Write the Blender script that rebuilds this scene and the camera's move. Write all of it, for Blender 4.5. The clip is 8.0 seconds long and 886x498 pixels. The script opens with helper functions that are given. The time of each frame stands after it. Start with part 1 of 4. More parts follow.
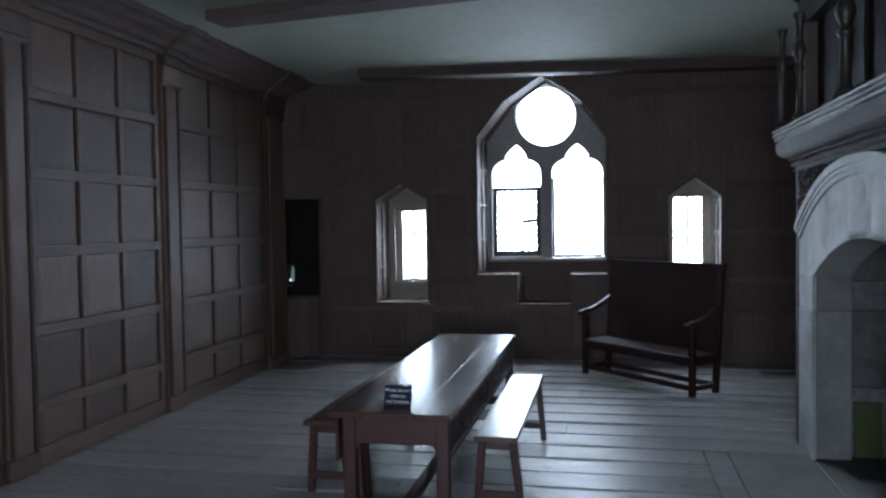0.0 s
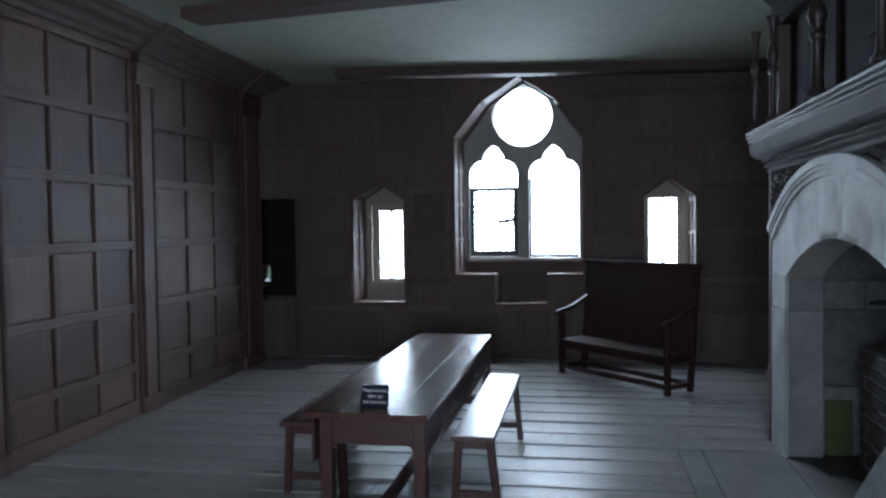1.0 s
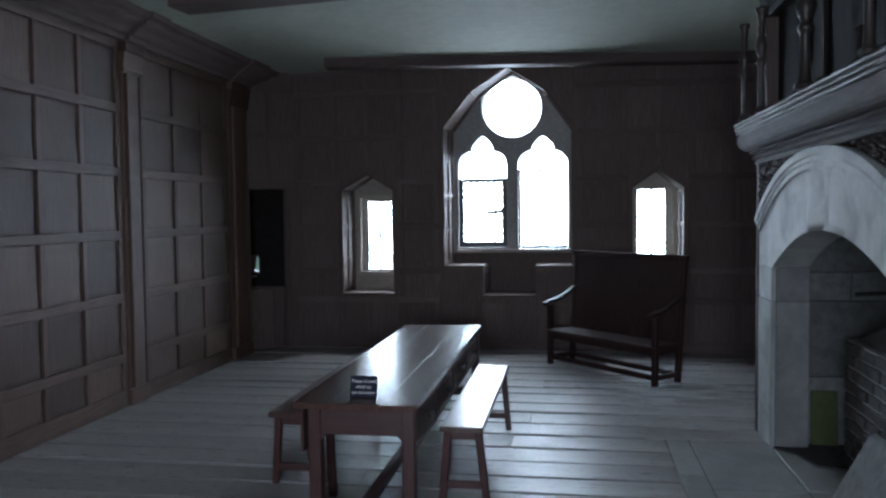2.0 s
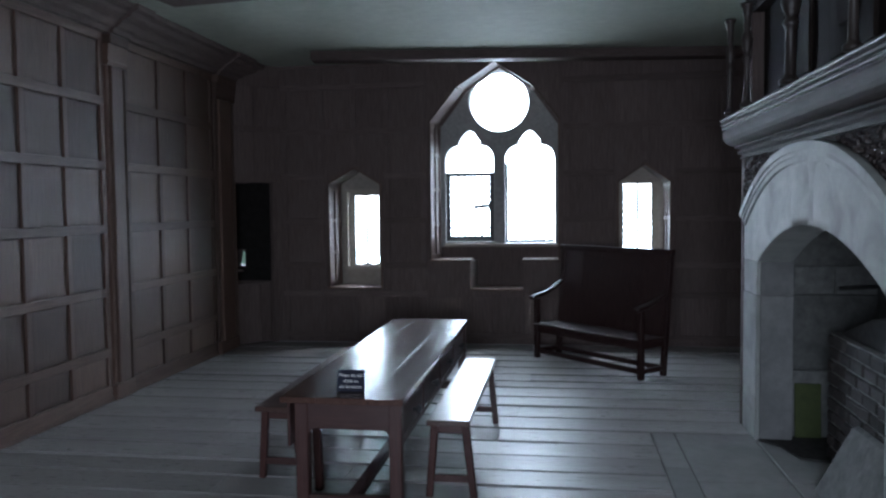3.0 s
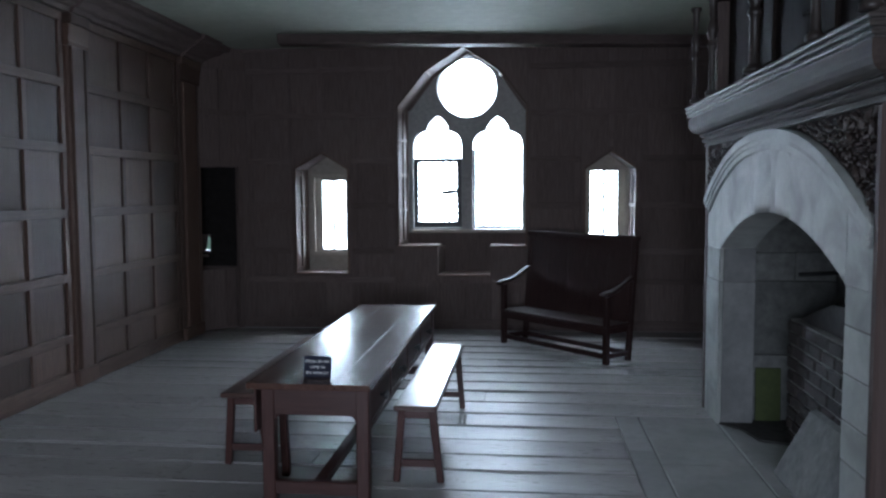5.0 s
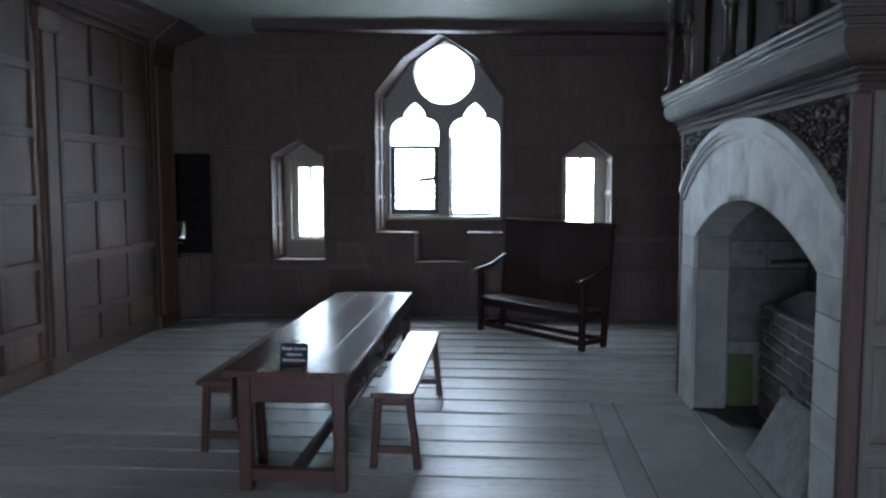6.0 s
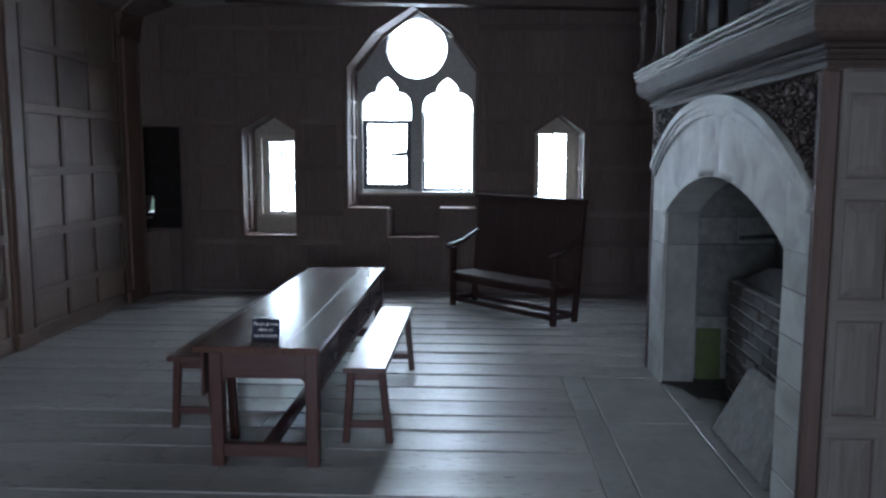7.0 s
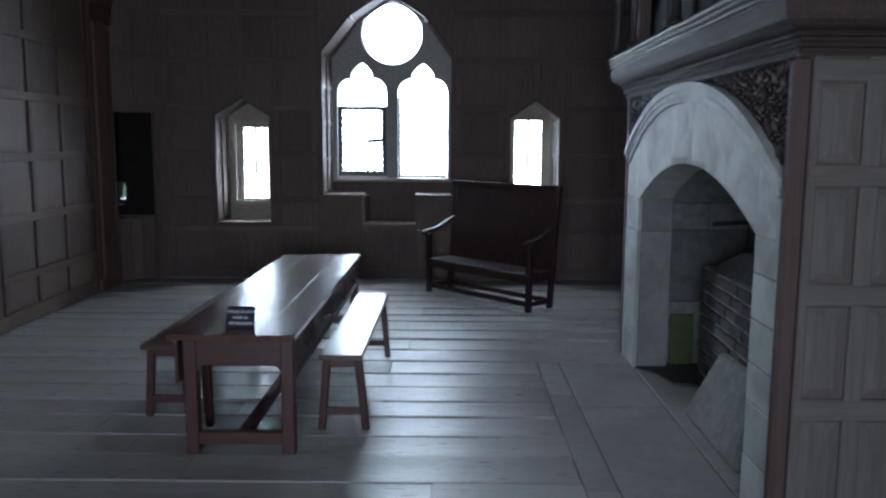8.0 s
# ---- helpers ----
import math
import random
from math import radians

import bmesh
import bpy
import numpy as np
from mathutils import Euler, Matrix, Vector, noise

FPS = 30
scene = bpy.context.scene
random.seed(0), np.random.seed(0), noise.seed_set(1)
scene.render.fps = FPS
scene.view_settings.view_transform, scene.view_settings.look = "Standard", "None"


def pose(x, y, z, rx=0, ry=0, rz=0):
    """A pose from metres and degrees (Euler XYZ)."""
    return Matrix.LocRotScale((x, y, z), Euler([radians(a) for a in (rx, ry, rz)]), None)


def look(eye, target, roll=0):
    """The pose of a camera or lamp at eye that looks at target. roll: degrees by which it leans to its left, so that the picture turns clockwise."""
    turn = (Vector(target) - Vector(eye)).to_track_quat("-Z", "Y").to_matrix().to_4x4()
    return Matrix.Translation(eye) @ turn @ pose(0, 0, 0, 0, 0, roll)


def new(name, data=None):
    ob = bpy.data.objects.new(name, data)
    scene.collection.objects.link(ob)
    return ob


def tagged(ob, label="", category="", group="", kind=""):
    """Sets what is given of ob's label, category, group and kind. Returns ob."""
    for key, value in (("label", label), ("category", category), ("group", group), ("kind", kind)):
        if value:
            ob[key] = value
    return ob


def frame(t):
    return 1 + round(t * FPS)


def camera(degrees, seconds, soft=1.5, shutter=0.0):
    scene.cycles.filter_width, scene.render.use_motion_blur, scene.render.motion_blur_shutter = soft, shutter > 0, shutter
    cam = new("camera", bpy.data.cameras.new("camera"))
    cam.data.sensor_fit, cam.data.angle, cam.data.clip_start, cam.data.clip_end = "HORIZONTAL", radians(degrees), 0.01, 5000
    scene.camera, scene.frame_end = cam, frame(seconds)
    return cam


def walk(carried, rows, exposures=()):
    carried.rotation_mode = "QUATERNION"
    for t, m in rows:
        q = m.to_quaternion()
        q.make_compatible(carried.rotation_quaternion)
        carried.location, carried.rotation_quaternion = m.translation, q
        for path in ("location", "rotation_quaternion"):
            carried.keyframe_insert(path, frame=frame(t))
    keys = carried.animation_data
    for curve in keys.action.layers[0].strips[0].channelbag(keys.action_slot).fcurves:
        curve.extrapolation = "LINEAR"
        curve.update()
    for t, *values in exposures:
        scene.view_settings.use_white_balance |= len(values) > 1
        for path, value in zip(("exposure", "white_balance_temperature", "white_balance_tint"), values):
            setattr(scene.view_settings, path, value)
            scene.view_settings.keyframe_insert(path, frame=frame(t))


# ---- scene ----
cam = camera(58.0, 8.0, soft=2.5)
PATH = [
    (0, (0.18, 0.02, 1.886), (-0.225, 1.977, 1.819), -0.9),
    (0.5, (0.18, 0.02, 1.886), (-0.194, 1.984, 1.821), -0.9),
    (1, (0.18, 0.02, 1.886), (-0.169, 1.988, 1.818), -0.8),
    (1.5, (0.18, 0.02, 1.886), (-0.155, 1.99, 1.808), -0.7),
    (3, (0.18, 0.02, 1.886), (-0.11, 1.996, 1.78), -0.6),
    (3.5, (0.18, 0.02, 1.886), (-0.092, 1.999, 1.781), -0.5),
    (4, (0.18, 0.02, 1.886), (-0.075, 2.0, 1.77), -0.5),
    (4.5, (0.18, 0.02, 1.886), (-0.055, 2.002, 1.756), -0.4),
    (6, (0.18, 0.02, 1.886), (0.028, 2.007, 1.712), -0.1),
    (6.5, (0.18, 0.02, 1.886), (0.058, 2.006, 1.685), -0.0),
    (7, (0.18, 0.02, 1.886), (0.097, 2.004, 1.651), 0.2),
    (7.5, (0.18, 0.02, 1.886), (0.13, 2.002, 1.625), 0.3),
    (8, (0.18, 0.02, 1.886), (0.158, 2.002, 1.618), 0.3),
]
walk(cam, [(t, look(eye, target, roll)) for t, eye, target, roll in PATH], exposures=[(0.0, 0.84, 5450, 9), (4.0, 0.94, 5450, 9), (8.0, 1.02, 5450, 9)])

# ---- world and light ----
SOUTH_FILL_Y = -2.25
world = bpy.data.worlds.new("overcast_sky")
scene.world = world
world.use_nodes = True
wn = world.node_tree.nodes
sky = wn.new("ShaderNodeTexSky")
sky.sky_type = "NISHITA"
sky.sun_disc = False
sky.sun_elevation, sky.sun_rotation = radians(48), radians(200)
world.node_tree.links.new(sky.outputs[0], wn["Background"].inputs[0])
wn["Background"].inputs[1].default_value = 0.1
sun = new("sun", bpy.data.lights.new("sun", "SUN"))
sun.data.energy, sun.data.angle, sun.data.color = 1.0, radians(12), (1.0, 0.96, 0.9)
sun.matrix_world = pose(0, 0, 20, 42, 0, 160)


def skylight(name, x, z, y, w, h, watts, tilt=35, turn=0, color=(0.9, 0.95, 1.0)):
    """Daylight of the overcast sky outside a window, coming down through its opening; also the added fill from the
    south.
    """
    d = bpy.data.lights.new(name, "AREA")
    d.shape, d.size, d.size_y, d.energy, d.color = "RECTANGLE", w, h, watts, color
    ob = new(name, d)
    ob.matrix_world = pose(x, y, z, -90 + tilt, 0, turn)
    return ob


skylight("skylight_north", -0.45, 2.6, 14.2, 15.5, 6.4, 3550, 45)
# Fill lamp added behind the camera, where no source is seen.
skylight("fill_light_south", 0.0, 1.75, SOUTH_FILL_Y, 2.2, 1.5, 118, 10, 180, (0.97, 0.97, 1.0))


# ---- materials ----
def mat_base(name):
    m = bpy.data.materials.new(name)
    m.use_nodes = True
    return m, m.node_tree.nodes, m.node_tree.links, m.node_tree.nodes["Principled BSDF"]


def surface(name, c1, c2, c3, grain=(3, 3, 3), fine=14.0, broad=1.3, rough=(0.5, 0.75), bump=0.25, vary=0.25, coat=0.0, spec=0.5, stain=0.45, gloss_grain=False, relief=0.01, ripple=0.0):
    """A worn natural surface: fine grain between c1 and c2, broad stains towards c3, and a tone of its own for each object."""
    m, n, l, p = mat_base(name)
    tc, info = n.new("ShaderNodeTexCoord"), n.new("ShaderNodeObjectInfo")
    off = n.new("ShaderNodeVectorMath")
    off.operation = "MULTIPLY_ADD"
    comb = n.new("ShaderNodeCombineXYZ")
    for i in range(3):
        l.new(info.outputs["Random"], comb.inputs[i])
    off.inputs[1].default_value = (37.0, 23.0, 51.0)
    l.new(comb.outputs[0], off.inputs[0])
    l.new(tc.outputs["Object"], off.inputs[2])
    mp = n.new("ShaderNodeMapping")
    mp.inputs["Scale"].default_value = grain
    l.new(off.outputs[0], mp.inputs["Vector"])
    a, b = n.new("ShaderNodeTexNoise"), n.new("ShaderNodeTexNoise")
    a.inputs["Scale"].default_value, a.inputs["Detail"].default_value, a.inputs["Roughness"].default_value = fine, 5.0, 0.65
    b.inputs["Scale"].default_value, b.inputs["Detail"].default_value, b.inputs["Distortion"].default_value = broad, 4.0, 0.8
    l.new(mp.outputs[0], a.inputs["Vector"])
    l.new(off.outputs[0], b.inputs["Vector"])
    r1 = n.new("ShaderNodeValToRGB")
    r1.color_ramp.elements[0].position, r1.color_ramp.elements[1].position = 0.3, 0.72
    r1.color_ramp.elements[0].color, r1.color_ramp.elements[1].color = (*c1, 1), (*c2, 1)
    l.new(a.outputs["Fac"], r1.inputs[0])
    r2 = n.new("ShaderNodeMapRange")
    r2.inputs[1].default_value, r2.inputs[2].default_value, r2.inputs[4].default_value = 0.42, 0.72, stain
    l.new(b.outputs["Fac"], r2.inputs[0])
    mix = n.new("ShaderNodeMix")
    mix.data_type = "RGBA"
    mix.inputs["B"].default_value = (*c3, 1)
    l.new(r2.outputs[0], mix.inputs["Factor"])
    l.new(r1.outputs[0], mix.inputs["A"])
    hsv = n.new("ShaderNodeHueSaturation")
    val = n.new("ShaderNodeMapRange")
    val.inputs[3].default_value, val.inputs[4].default_value = 1 - vary, 1 + vary
    l.new(info.outputs["Random"], val.inputs[0])
    l.new(val.outputs[0], hsv.inputs["Value"])
    l.new(mix.outputs["Result"], hsv.inputs["Color"])
    l.new(hsv.outputs[0], p.inputs["Base Color"])
    rr = n.new("ShaderNodeMapRange")
    rr.inputs[3].default_value, rr.inputs[4].default_value = rough
    l.new((a if gloss_grain else b).outputs["Fac"], rr.inputs[0])
    if gloss_grain:
        rr.inputs[1].default_value, rr.inputs[2].default_value = 0.3, 0.7
    l.new(rr.outputs[0], p.inputs["Roughness"])
    p.inputs["Specular IOR Level"].default_value = spec
    p.inputs["Coat Weight"].default_value, p.inputs["Coat Roughness"].default_value = coat, 0.18
    bp = n.new("ShaderNodeBump")
    bp.inputs["Strength"].default_value, bp.inputs["Distance"].default_value = bump, relief
    if ripple:
        mp2, c, add = n.new("ShaderNodeMapping"), n.new("ShaderNodeTexNoise"), n.new("ShaderNodeMath")
        mp2.inputs["Scale"].default_value = (2.4, 11.0, 11.0)
        c.inputs["Scale"].default_value, c.inputs["Detail"].default_value = 1.0, 2.0
        add.operation = "MULTIPLY_ADD"
        add.inputs[1].default_value = ripple
        l.new(off.outputs[0], mp2.inputs["Vector"])
        l.new(mp2.outputs[0], c.inputs["Vector"])
        l.new(c.outputs["Fac"], add.inputs[0])
        l.new(a.outputs["Fac"], add.inputs[2])
        l.new(add.outputs[0], bp.inputs["Height"])
    else:
        l.new(a.outputs["Fac"], bp.inputs["Height"])
    l.new(bp.outputs[0], p.inputs["Normal"])
    return m


# grain runs along the axis with the small scale
OAK_Z = surface("weathered_oak_upright", (0.066, 0.038, 0.027), (0.122, 0.075, 0.054), (0.098, 0.067, 0.052), (9, 9, 0.7), 6, 1.6, (0.45, 0.7), 0.3, 0.36, 0.0, 0.5, 0.65)
OAK_Y = surface("weathered_oak_lengthwise", (0.066, 0.038, 0.027), (0.122, 0.075, 0.054), (0.098, 0.067, 0.052), (9, 0.7, 9), 6, 1.1, (0.45, 0.7), 0.3, 0.2)
OAK_X = surface("weathered_oak_crosswise", (0.066, 0.038, 0.027), (0.122, 0.075, 0.054), (0.098, 0.067, 0.052), (0.7, 9, 9), 6, 1.1, (0.45, 0.7), 0.3, 0.2)
DARK_Z = surface("dark_oak_upright", (0.084, 0.061, 0.055), (0.15, 0.114, 0.102), (0.132, 0.106, 0.097), (9, 9, 0.7), 6, 1.1, (0.62, 0.85), 0.3, 0.13, 0.0, 0.3)
DARK_X = surface("dark_oak_crosswise", (0.084, 0.061, 0.055), (0.15, 0.114, 0.102), (0.132, 0.106, 0.097), (0.7, 9, 9), 6, 1.1, (0.62, 0.85), 0.3, 0.2, 0.0, 0.3)
DARK_Y = surface("dark_oak_lengthwise", (0.084, 0.061, 0.055), (0.15, 0.114, 0.102), (0.132, 0.106, 0.097), (9, 0.7, 9), 6, 1.1, (0.62, 0.85), 0.3, 0.2, 0.0, 0.3)
GREY_Z = surface("greyed_oak_upright", (0.07, 0.062, 0.056), (0.115, 0.103, 0.094), (0.095, 0.088, 0.082), (9, 9, 0.7), 5, 1.6, (0.6, 0.85), 0.2, 0.14, 0.0, 0.3)
GREY_X = surface("greyed_oak_crosswise", (0.07, 0.062, 0.056), (0.115, 0.103, 0.094), (0.095, 0.088, 0.082), (0.7, 9, 9), 5, 1.6, (0.6, 0.85), 0.2, 0.12, 0.0, 0.3)
POST_Z = surface("reddish_corner_oak", (0.045, 0.03, 0.026), (0.072, 0.049, 0.043), (0.058, 0.044, 0.04), (9, 9, 0.7), 5, 1.6, (0.6, 0.85), 0.2, 0.1, 0.0, 0.3)
SETTLE_Z = surface("settle_oak", (0.02, 0.01, 0.0095), (0.042, 0.021, 0.019), (0.036, 0.02, 0.018), (8, 8, 0.8), 6, 1.5, (0.45, 0.62), 0.2, 0.08, 0.0, 0.22)
OVER_Z = surface("blackened_carved_oak", (0.013, 0.01, 0.009), (0.028, 0.021, 0.018), (0.022, 0.017, 0.015), (8, 8, 0.8), 6, 1.5, (0.7, 0.88), 0.25, 0.2, 0.0, 0.1)
MANTEL_Y = surface("worn_shelf_oak", (0.044, 0.036, 0.032), (0.08, 0.067, 0.06), (0.064, 0.055, 0.05), (8, 0.8, 8), 6, 1.5, (0.34, 0.55), 0.25, 0.2, 0.0, 0.45)
CARVED = surface("dark_polished_carving", (0.026, 0.019, 0.017), (0.06, 0.044, 0.038), (0.045, 0.036, 0.032), (8, 8, 0.8), 6, 1.5, (0.35, 0.6), 0.25, 0.2, 0.0, 0.4)
COL_Z = surface("worn_baluster_oak", (0.022, 0.017, 0.015), (0.045, 0.035, 0.031), (0.035, 0.029, 0.026), (8, 8, 0.8), 6, 1.5, (0.3, 0.5), 0.25, 0.2, 0.0, 0.4)
OVER_Y = surface("shaded_cove_oak", (0.03, 0.021, 0.018), (0.056, 0.041, 0.035), (0.045, 0.035, 0.03), (8, 0.8, 8), 6, 1.5, (0.62, 0.82), 0.25, 0.2, 0.0, 0.25)
TABLE_Y = surface("polished_table_oak", (0.05, 0.026, 0.02), (0.11, 0.06, 0.046), (0.08, 0.05, 0.042), (9, 0.6, 9), 6, 1.6, (0.2, 0.29), 0.05, 0.12, 0.0, 0.42)
TABLE_SIDE = surface("reddish_oak_lengthwise", (0.04, 0.017, 0.0145), (0.073, 0.032, 0.027), (0.056, 0.029, 0.025), (9, 0.7, 9), 6, 1.6, (0.45, 0.65), 0.15, 0.1)
TABLE_X = surface("reddish_oak_crosswise", (0.04, 0.017, 0.0145), (0.073, 0.032, 0.027), (0.056, 0.029, 0.025), (0.7, 9, 9), 6, 1.6, (0.35, 0.55), 0.15, 0.1)
TABLE_Z = surface("reddish_oak_upright", (0.04, 0.017, 0.0145), (0.073, 0.032, 0.027), (0.056, 0.029, 0.025), (9, 9, 0.7), 6, 1.6, (0.35, 0.55), 0.15, 0.1)
BENCH_Y = surface("polished_bench_oak", (0.045, 0.025, 0.02), (0.09, 0.052, 0.042), (0.075, 0.048, 0.042), (9, 0.6, 9), 6, 1.6, (0.26, 0.34), 0.04, 0.12, 0.6)
BOARD = surface("worn_floor_boards", (0.225, 0.213, 0.208), (0.28, 0.267, 0.26), (0.262, 0.251, 0.245), (1.1, 6, 6), 6, 1.4, (0.22, 0.51), 0.45, 0.1, 0.0, 0.34, 0.4, True, 0.007, 1.3)
UNDER = surface("dusty_joists", (0.03, 0.025, 0.022), (0.06, 0.05, 0.045), (0.04, 0.035, 0.03))
STONE = surface("pale_chalk_stone", (0.325, 0.34, 0.325), (0.395, 0.41, 0.39), (0.2, 0.212, 0.2), (1, 1, 1), 18, 2.6, (0.55, 0.85), 0.14, 0.07, 0.0, 0.5, 0.85)
GREYED = surface("darker_grey_stone", (0.16, 0.162, 0.16), (0.22, 0.222, 0.22), (0.1, 0.102, 0.102), (1, 1, 1), 16, 2.0, (0.65, 0.88), 0.15, 0.14, 0.0, 0.4, 0.65)
LIME = surface("pale_fireback_mortar", (0.24, 0.23, 0.22), (0.36, 0.345, 0.33), (0.16, 0.155, 0.15), (1, 1, 1), 30, 3, (0.8, 0.95), 0.3, 0.1, 0.0, 0.3, 0.8)
HEARTH = surface("worn_hearth_flags", (0.175, 0.172, 0.166), (0.225, 0.222, 0.215), (0.145, 0.144, 0.14), (1, 1, 1), 12, 1.1, (0.5, 0.75), 0.08, 0.1, 0.0, 0.5, 0.6)
CHAR = surface("hearth_soot_and_ash", (0.035, 0.034, 0.033), (0.075, 0.072, 0.07), (0.05, 0.048, 0.047), (1, 1, 1), 20, 4, (0.85, 0.98), 0.5, 0.1, 0.0, 0.2)
SOOT = surface("sooted_stone", (0.09, 0.092, 0.088), (0.18, 0.183, 0.175), (0.07, 0.071, 0.069), (1, 1, 1), 14, 1.8, (0.7, 0.95), 0.4, 0.25)
BRICK = surface("sooted_thin_brick", (0.03, 0.026, 0.025), (0.075, 0.06, 0.055), (0.05, 0.045, 0.042), (1, 1, 1), 30, 3, (0.6, 0.9), 0.4, 0.35)
MORTAR = surface("grey_mortar", (0.12, 0.115, 0.11), (0.2, 0.195, 0.185), (0.1, 0.1, 0.095), (1, 1, 1), 40, 3, (0.8, 0.95), 0.4, 0.1)
PLASTER = surface("aged_ceiling_plaster", (0.35, 0.378, 0.315), (0.42, 0.452, 0.38), (0.3, 0.324, 0.275), (1, 1, 1), 9, 0.6, (0.8, 0.95), 0.12, 0.02)
REVEAL = surface("limewashed_reveal", (0.3, 0.27, 0.23), (0.42, 0.38, 0.33), (0.3, 0.28, 0.25), (1, 1, 1), 16, 1.4, (0.7, 0.9), 0.2, 0.1)
TRACERY = surface("window_stone", (0.2, 0.2, 0.2), (0.32, 0.32, 0.31), (0.2, 0.2, 0.2), (1, 1, 1), 24, 2, (0.6, 0.85), 0.25, 0.1)
IRON = surface("black_iron", (0.012, 0.012, 0.013), (0.03, 0.03, 0.03), (0.03, 0.025, 0.022), (1, 1, 1), 30, 4, (0.35, 0.6), 0.2, 0.1)
LEAD = surface("grey_lead", (0.05, 0.05, 0.055), (0.1, 0.1, 0.105), (0.07, 0.07, 0.07), (1, 1, 1), 30, 4, (0.4, 0.6), 0.1, 0.1)
SHADE_BLACK = surface("black_for_shade", (0.012, 0.011, 0.01), (0.024, 0.021, 0.02), (0.018, 0.016, 0.015), (1, 1, 1), 12, 2, (0.8, 0.95), 0.2, 0.1, 0.0, 0.1)
NAVY = surface("navy_sign_board", (0.012, 0.014, 0.028), (0.018, 0.02, 0.036), (0.02, 0.022, 0.035), (1, 1, 1), 30, 4, (0.6, 0.75), 0.05, 0.05, 0.0, 0.2)
WHITE = surface("white_lettering", (0.7, 0.7, 0.7), (0.8, 0.8, 0.8), (0.7, 0.7, 0.72), (1, 1, 1), 30, 4, (0.5, 0.6), 0.0, 0.0)
GREEN = surface("mossy_green_paint", (0.036, 0.05, 0.01), (0.06, 0.078, 0.018), (0.034, 0.046, 0.012), (1, 1, 1), 20, 5, (0.6, 0.8), 0.2, 0.1)
GRASS = surface("grass", (0.04, 0.08, 0.02), (0.08, 0.13, 0.035), (0.06, 0.09, 0.03), (1, 1, 1), 4, 0.2, (0.8, 0.95), 0.3, 0.0)
GLASS, _n, _l, _p = mat_base("old_window_glass")
_p.inputs["Base Color"].default_value = (0.93, 0.97, 0.95, 1)
_p.inputs["Transmission Weight"].default_value, _p.inputs["Roughness"].default_value, _p.inputs["IOR"].default_value = 1.0, 0.0, 1.45


# ---- building helpers ----
def done(name, bm, material, parent=None, smooth=False):
    me = bpy.data.meshes.new(name)
    bmesh.ops.recalc_face_normals(bm, faces=bm.faces)
    bm.to_mesh(me)
    bm.free()
    me.materials.append(material)
    if smooth:
        for f in me.polygons:
            f.use_smooth = True
    ob = new(name, me)
    ob.parent = parent
    return ob


def part(name, bm, material, parent, label="", smooth=False):
    return tagged(done(name, bm, material, parent, smooth), label)


def thing(name, at, label, category, group="", turn=0.0):
    ob = new(name)
    ob.empty_display_size = 0.2
    ob.matrix_world = pose(*at, 0, 0, turn)
    return tagged(ob, label, category, group)


def setting(name, bm, material, label, category="wall"):
    return tagged(done(name, bm, material), label, category, kind="structure")


def add_box(bm, lo, hi, bevel=0.0, jitter=0.0):
    c = [(a + b) / 2 for a, b in zip(lo, hi)]
    s = [abs(b - a) for a, b in zip(lo, hi)]
    vs = bmesh.ops.create_cube(bm, size=1.0)["verts"]
    for v in vs:
        v.co = Vector((c[0] + v.co.x * s[0], c[1] + v.co.y * s[1], c[2] + v.co.z * s[2])) + Vector([random.uniform(-jitter, jitter) for _ in range(3)])
    if bevel:
        es = {e for v in vs for e in v.link_edges}
        bmesh.ops.bevel(bm, geom=list(es), offset=min(bevel, 0.4 * min(s)), segments=1, affect="EDGES")
    return bm


def box(lo, hi, bevel=0.004, jitter=0.0):
    return add_box(bmesh.new(), lo, hi, bevel, jitter)


def add_bar(bm, p, q, wide, deep, wide2=None, deep2=None, up=(0, 1, 0), bevel=0.004):
    """A straight or tapered member of rectangular section from p to q."""
    p, q = Vector(p), Vector(q)
    way = (q - p).normalized()
    side = way.cross(Vector(up)).normalized()
    back = side.cross(way)
    vs = []
    for at, w, d in ((p, wide, deep), (q, wide2 or wide, deep2 or deep)):
        vs += [bm.verts.new(at + side * w / 2 * a + back * d / 2 * b) for a, b in ((-1, -1), (1, -1), (1, 1), (-1, 1))]
    for f in ((3, 2, 1, 0), (4, 5, 6, 7), (0, 1, 5, 4), (1, 2, 6, 5), (2, 3, 7, 6), (3, 0, 4, 7)):
        bm.faces.new([vs[i] for i in f])
    if bevel:
        es = {e for v in vs for e in v.link_edges}
        bmesh.ops.bevel(bm, geom=list(es), offset=bevel, segments=1, affect="EDGES")
    return bm


def bar(p, q, wide, deep, wide2=None, deep2=None, up=(0, 1, 0), bevel=0.004):
    return add_bar(bmesh.new(), p, q, wide, deep, wide2, deep2, up, bevel)


def lathe(profile, segments=14):
    """A turned upright: rows of radius and height."""
    bm = bmesh.new()
    rings = [[bm.verts.new((r * math.cos(2 * math.pi * k / segments), r * math.sin(2 * math.pi * k / segments), z)) for k in range(segments)] for r, z in profile]
    for a, b in zip(rings, rings[1:]):
        for k in range(segments):
            bm.faces.new((a[k], a[(k + 1) % segments], b[(k + 1) % segments], b[k]))
    bm.faces.new(rings[0][::-1])
    bm.faces.new(rings[-1])
    return bm


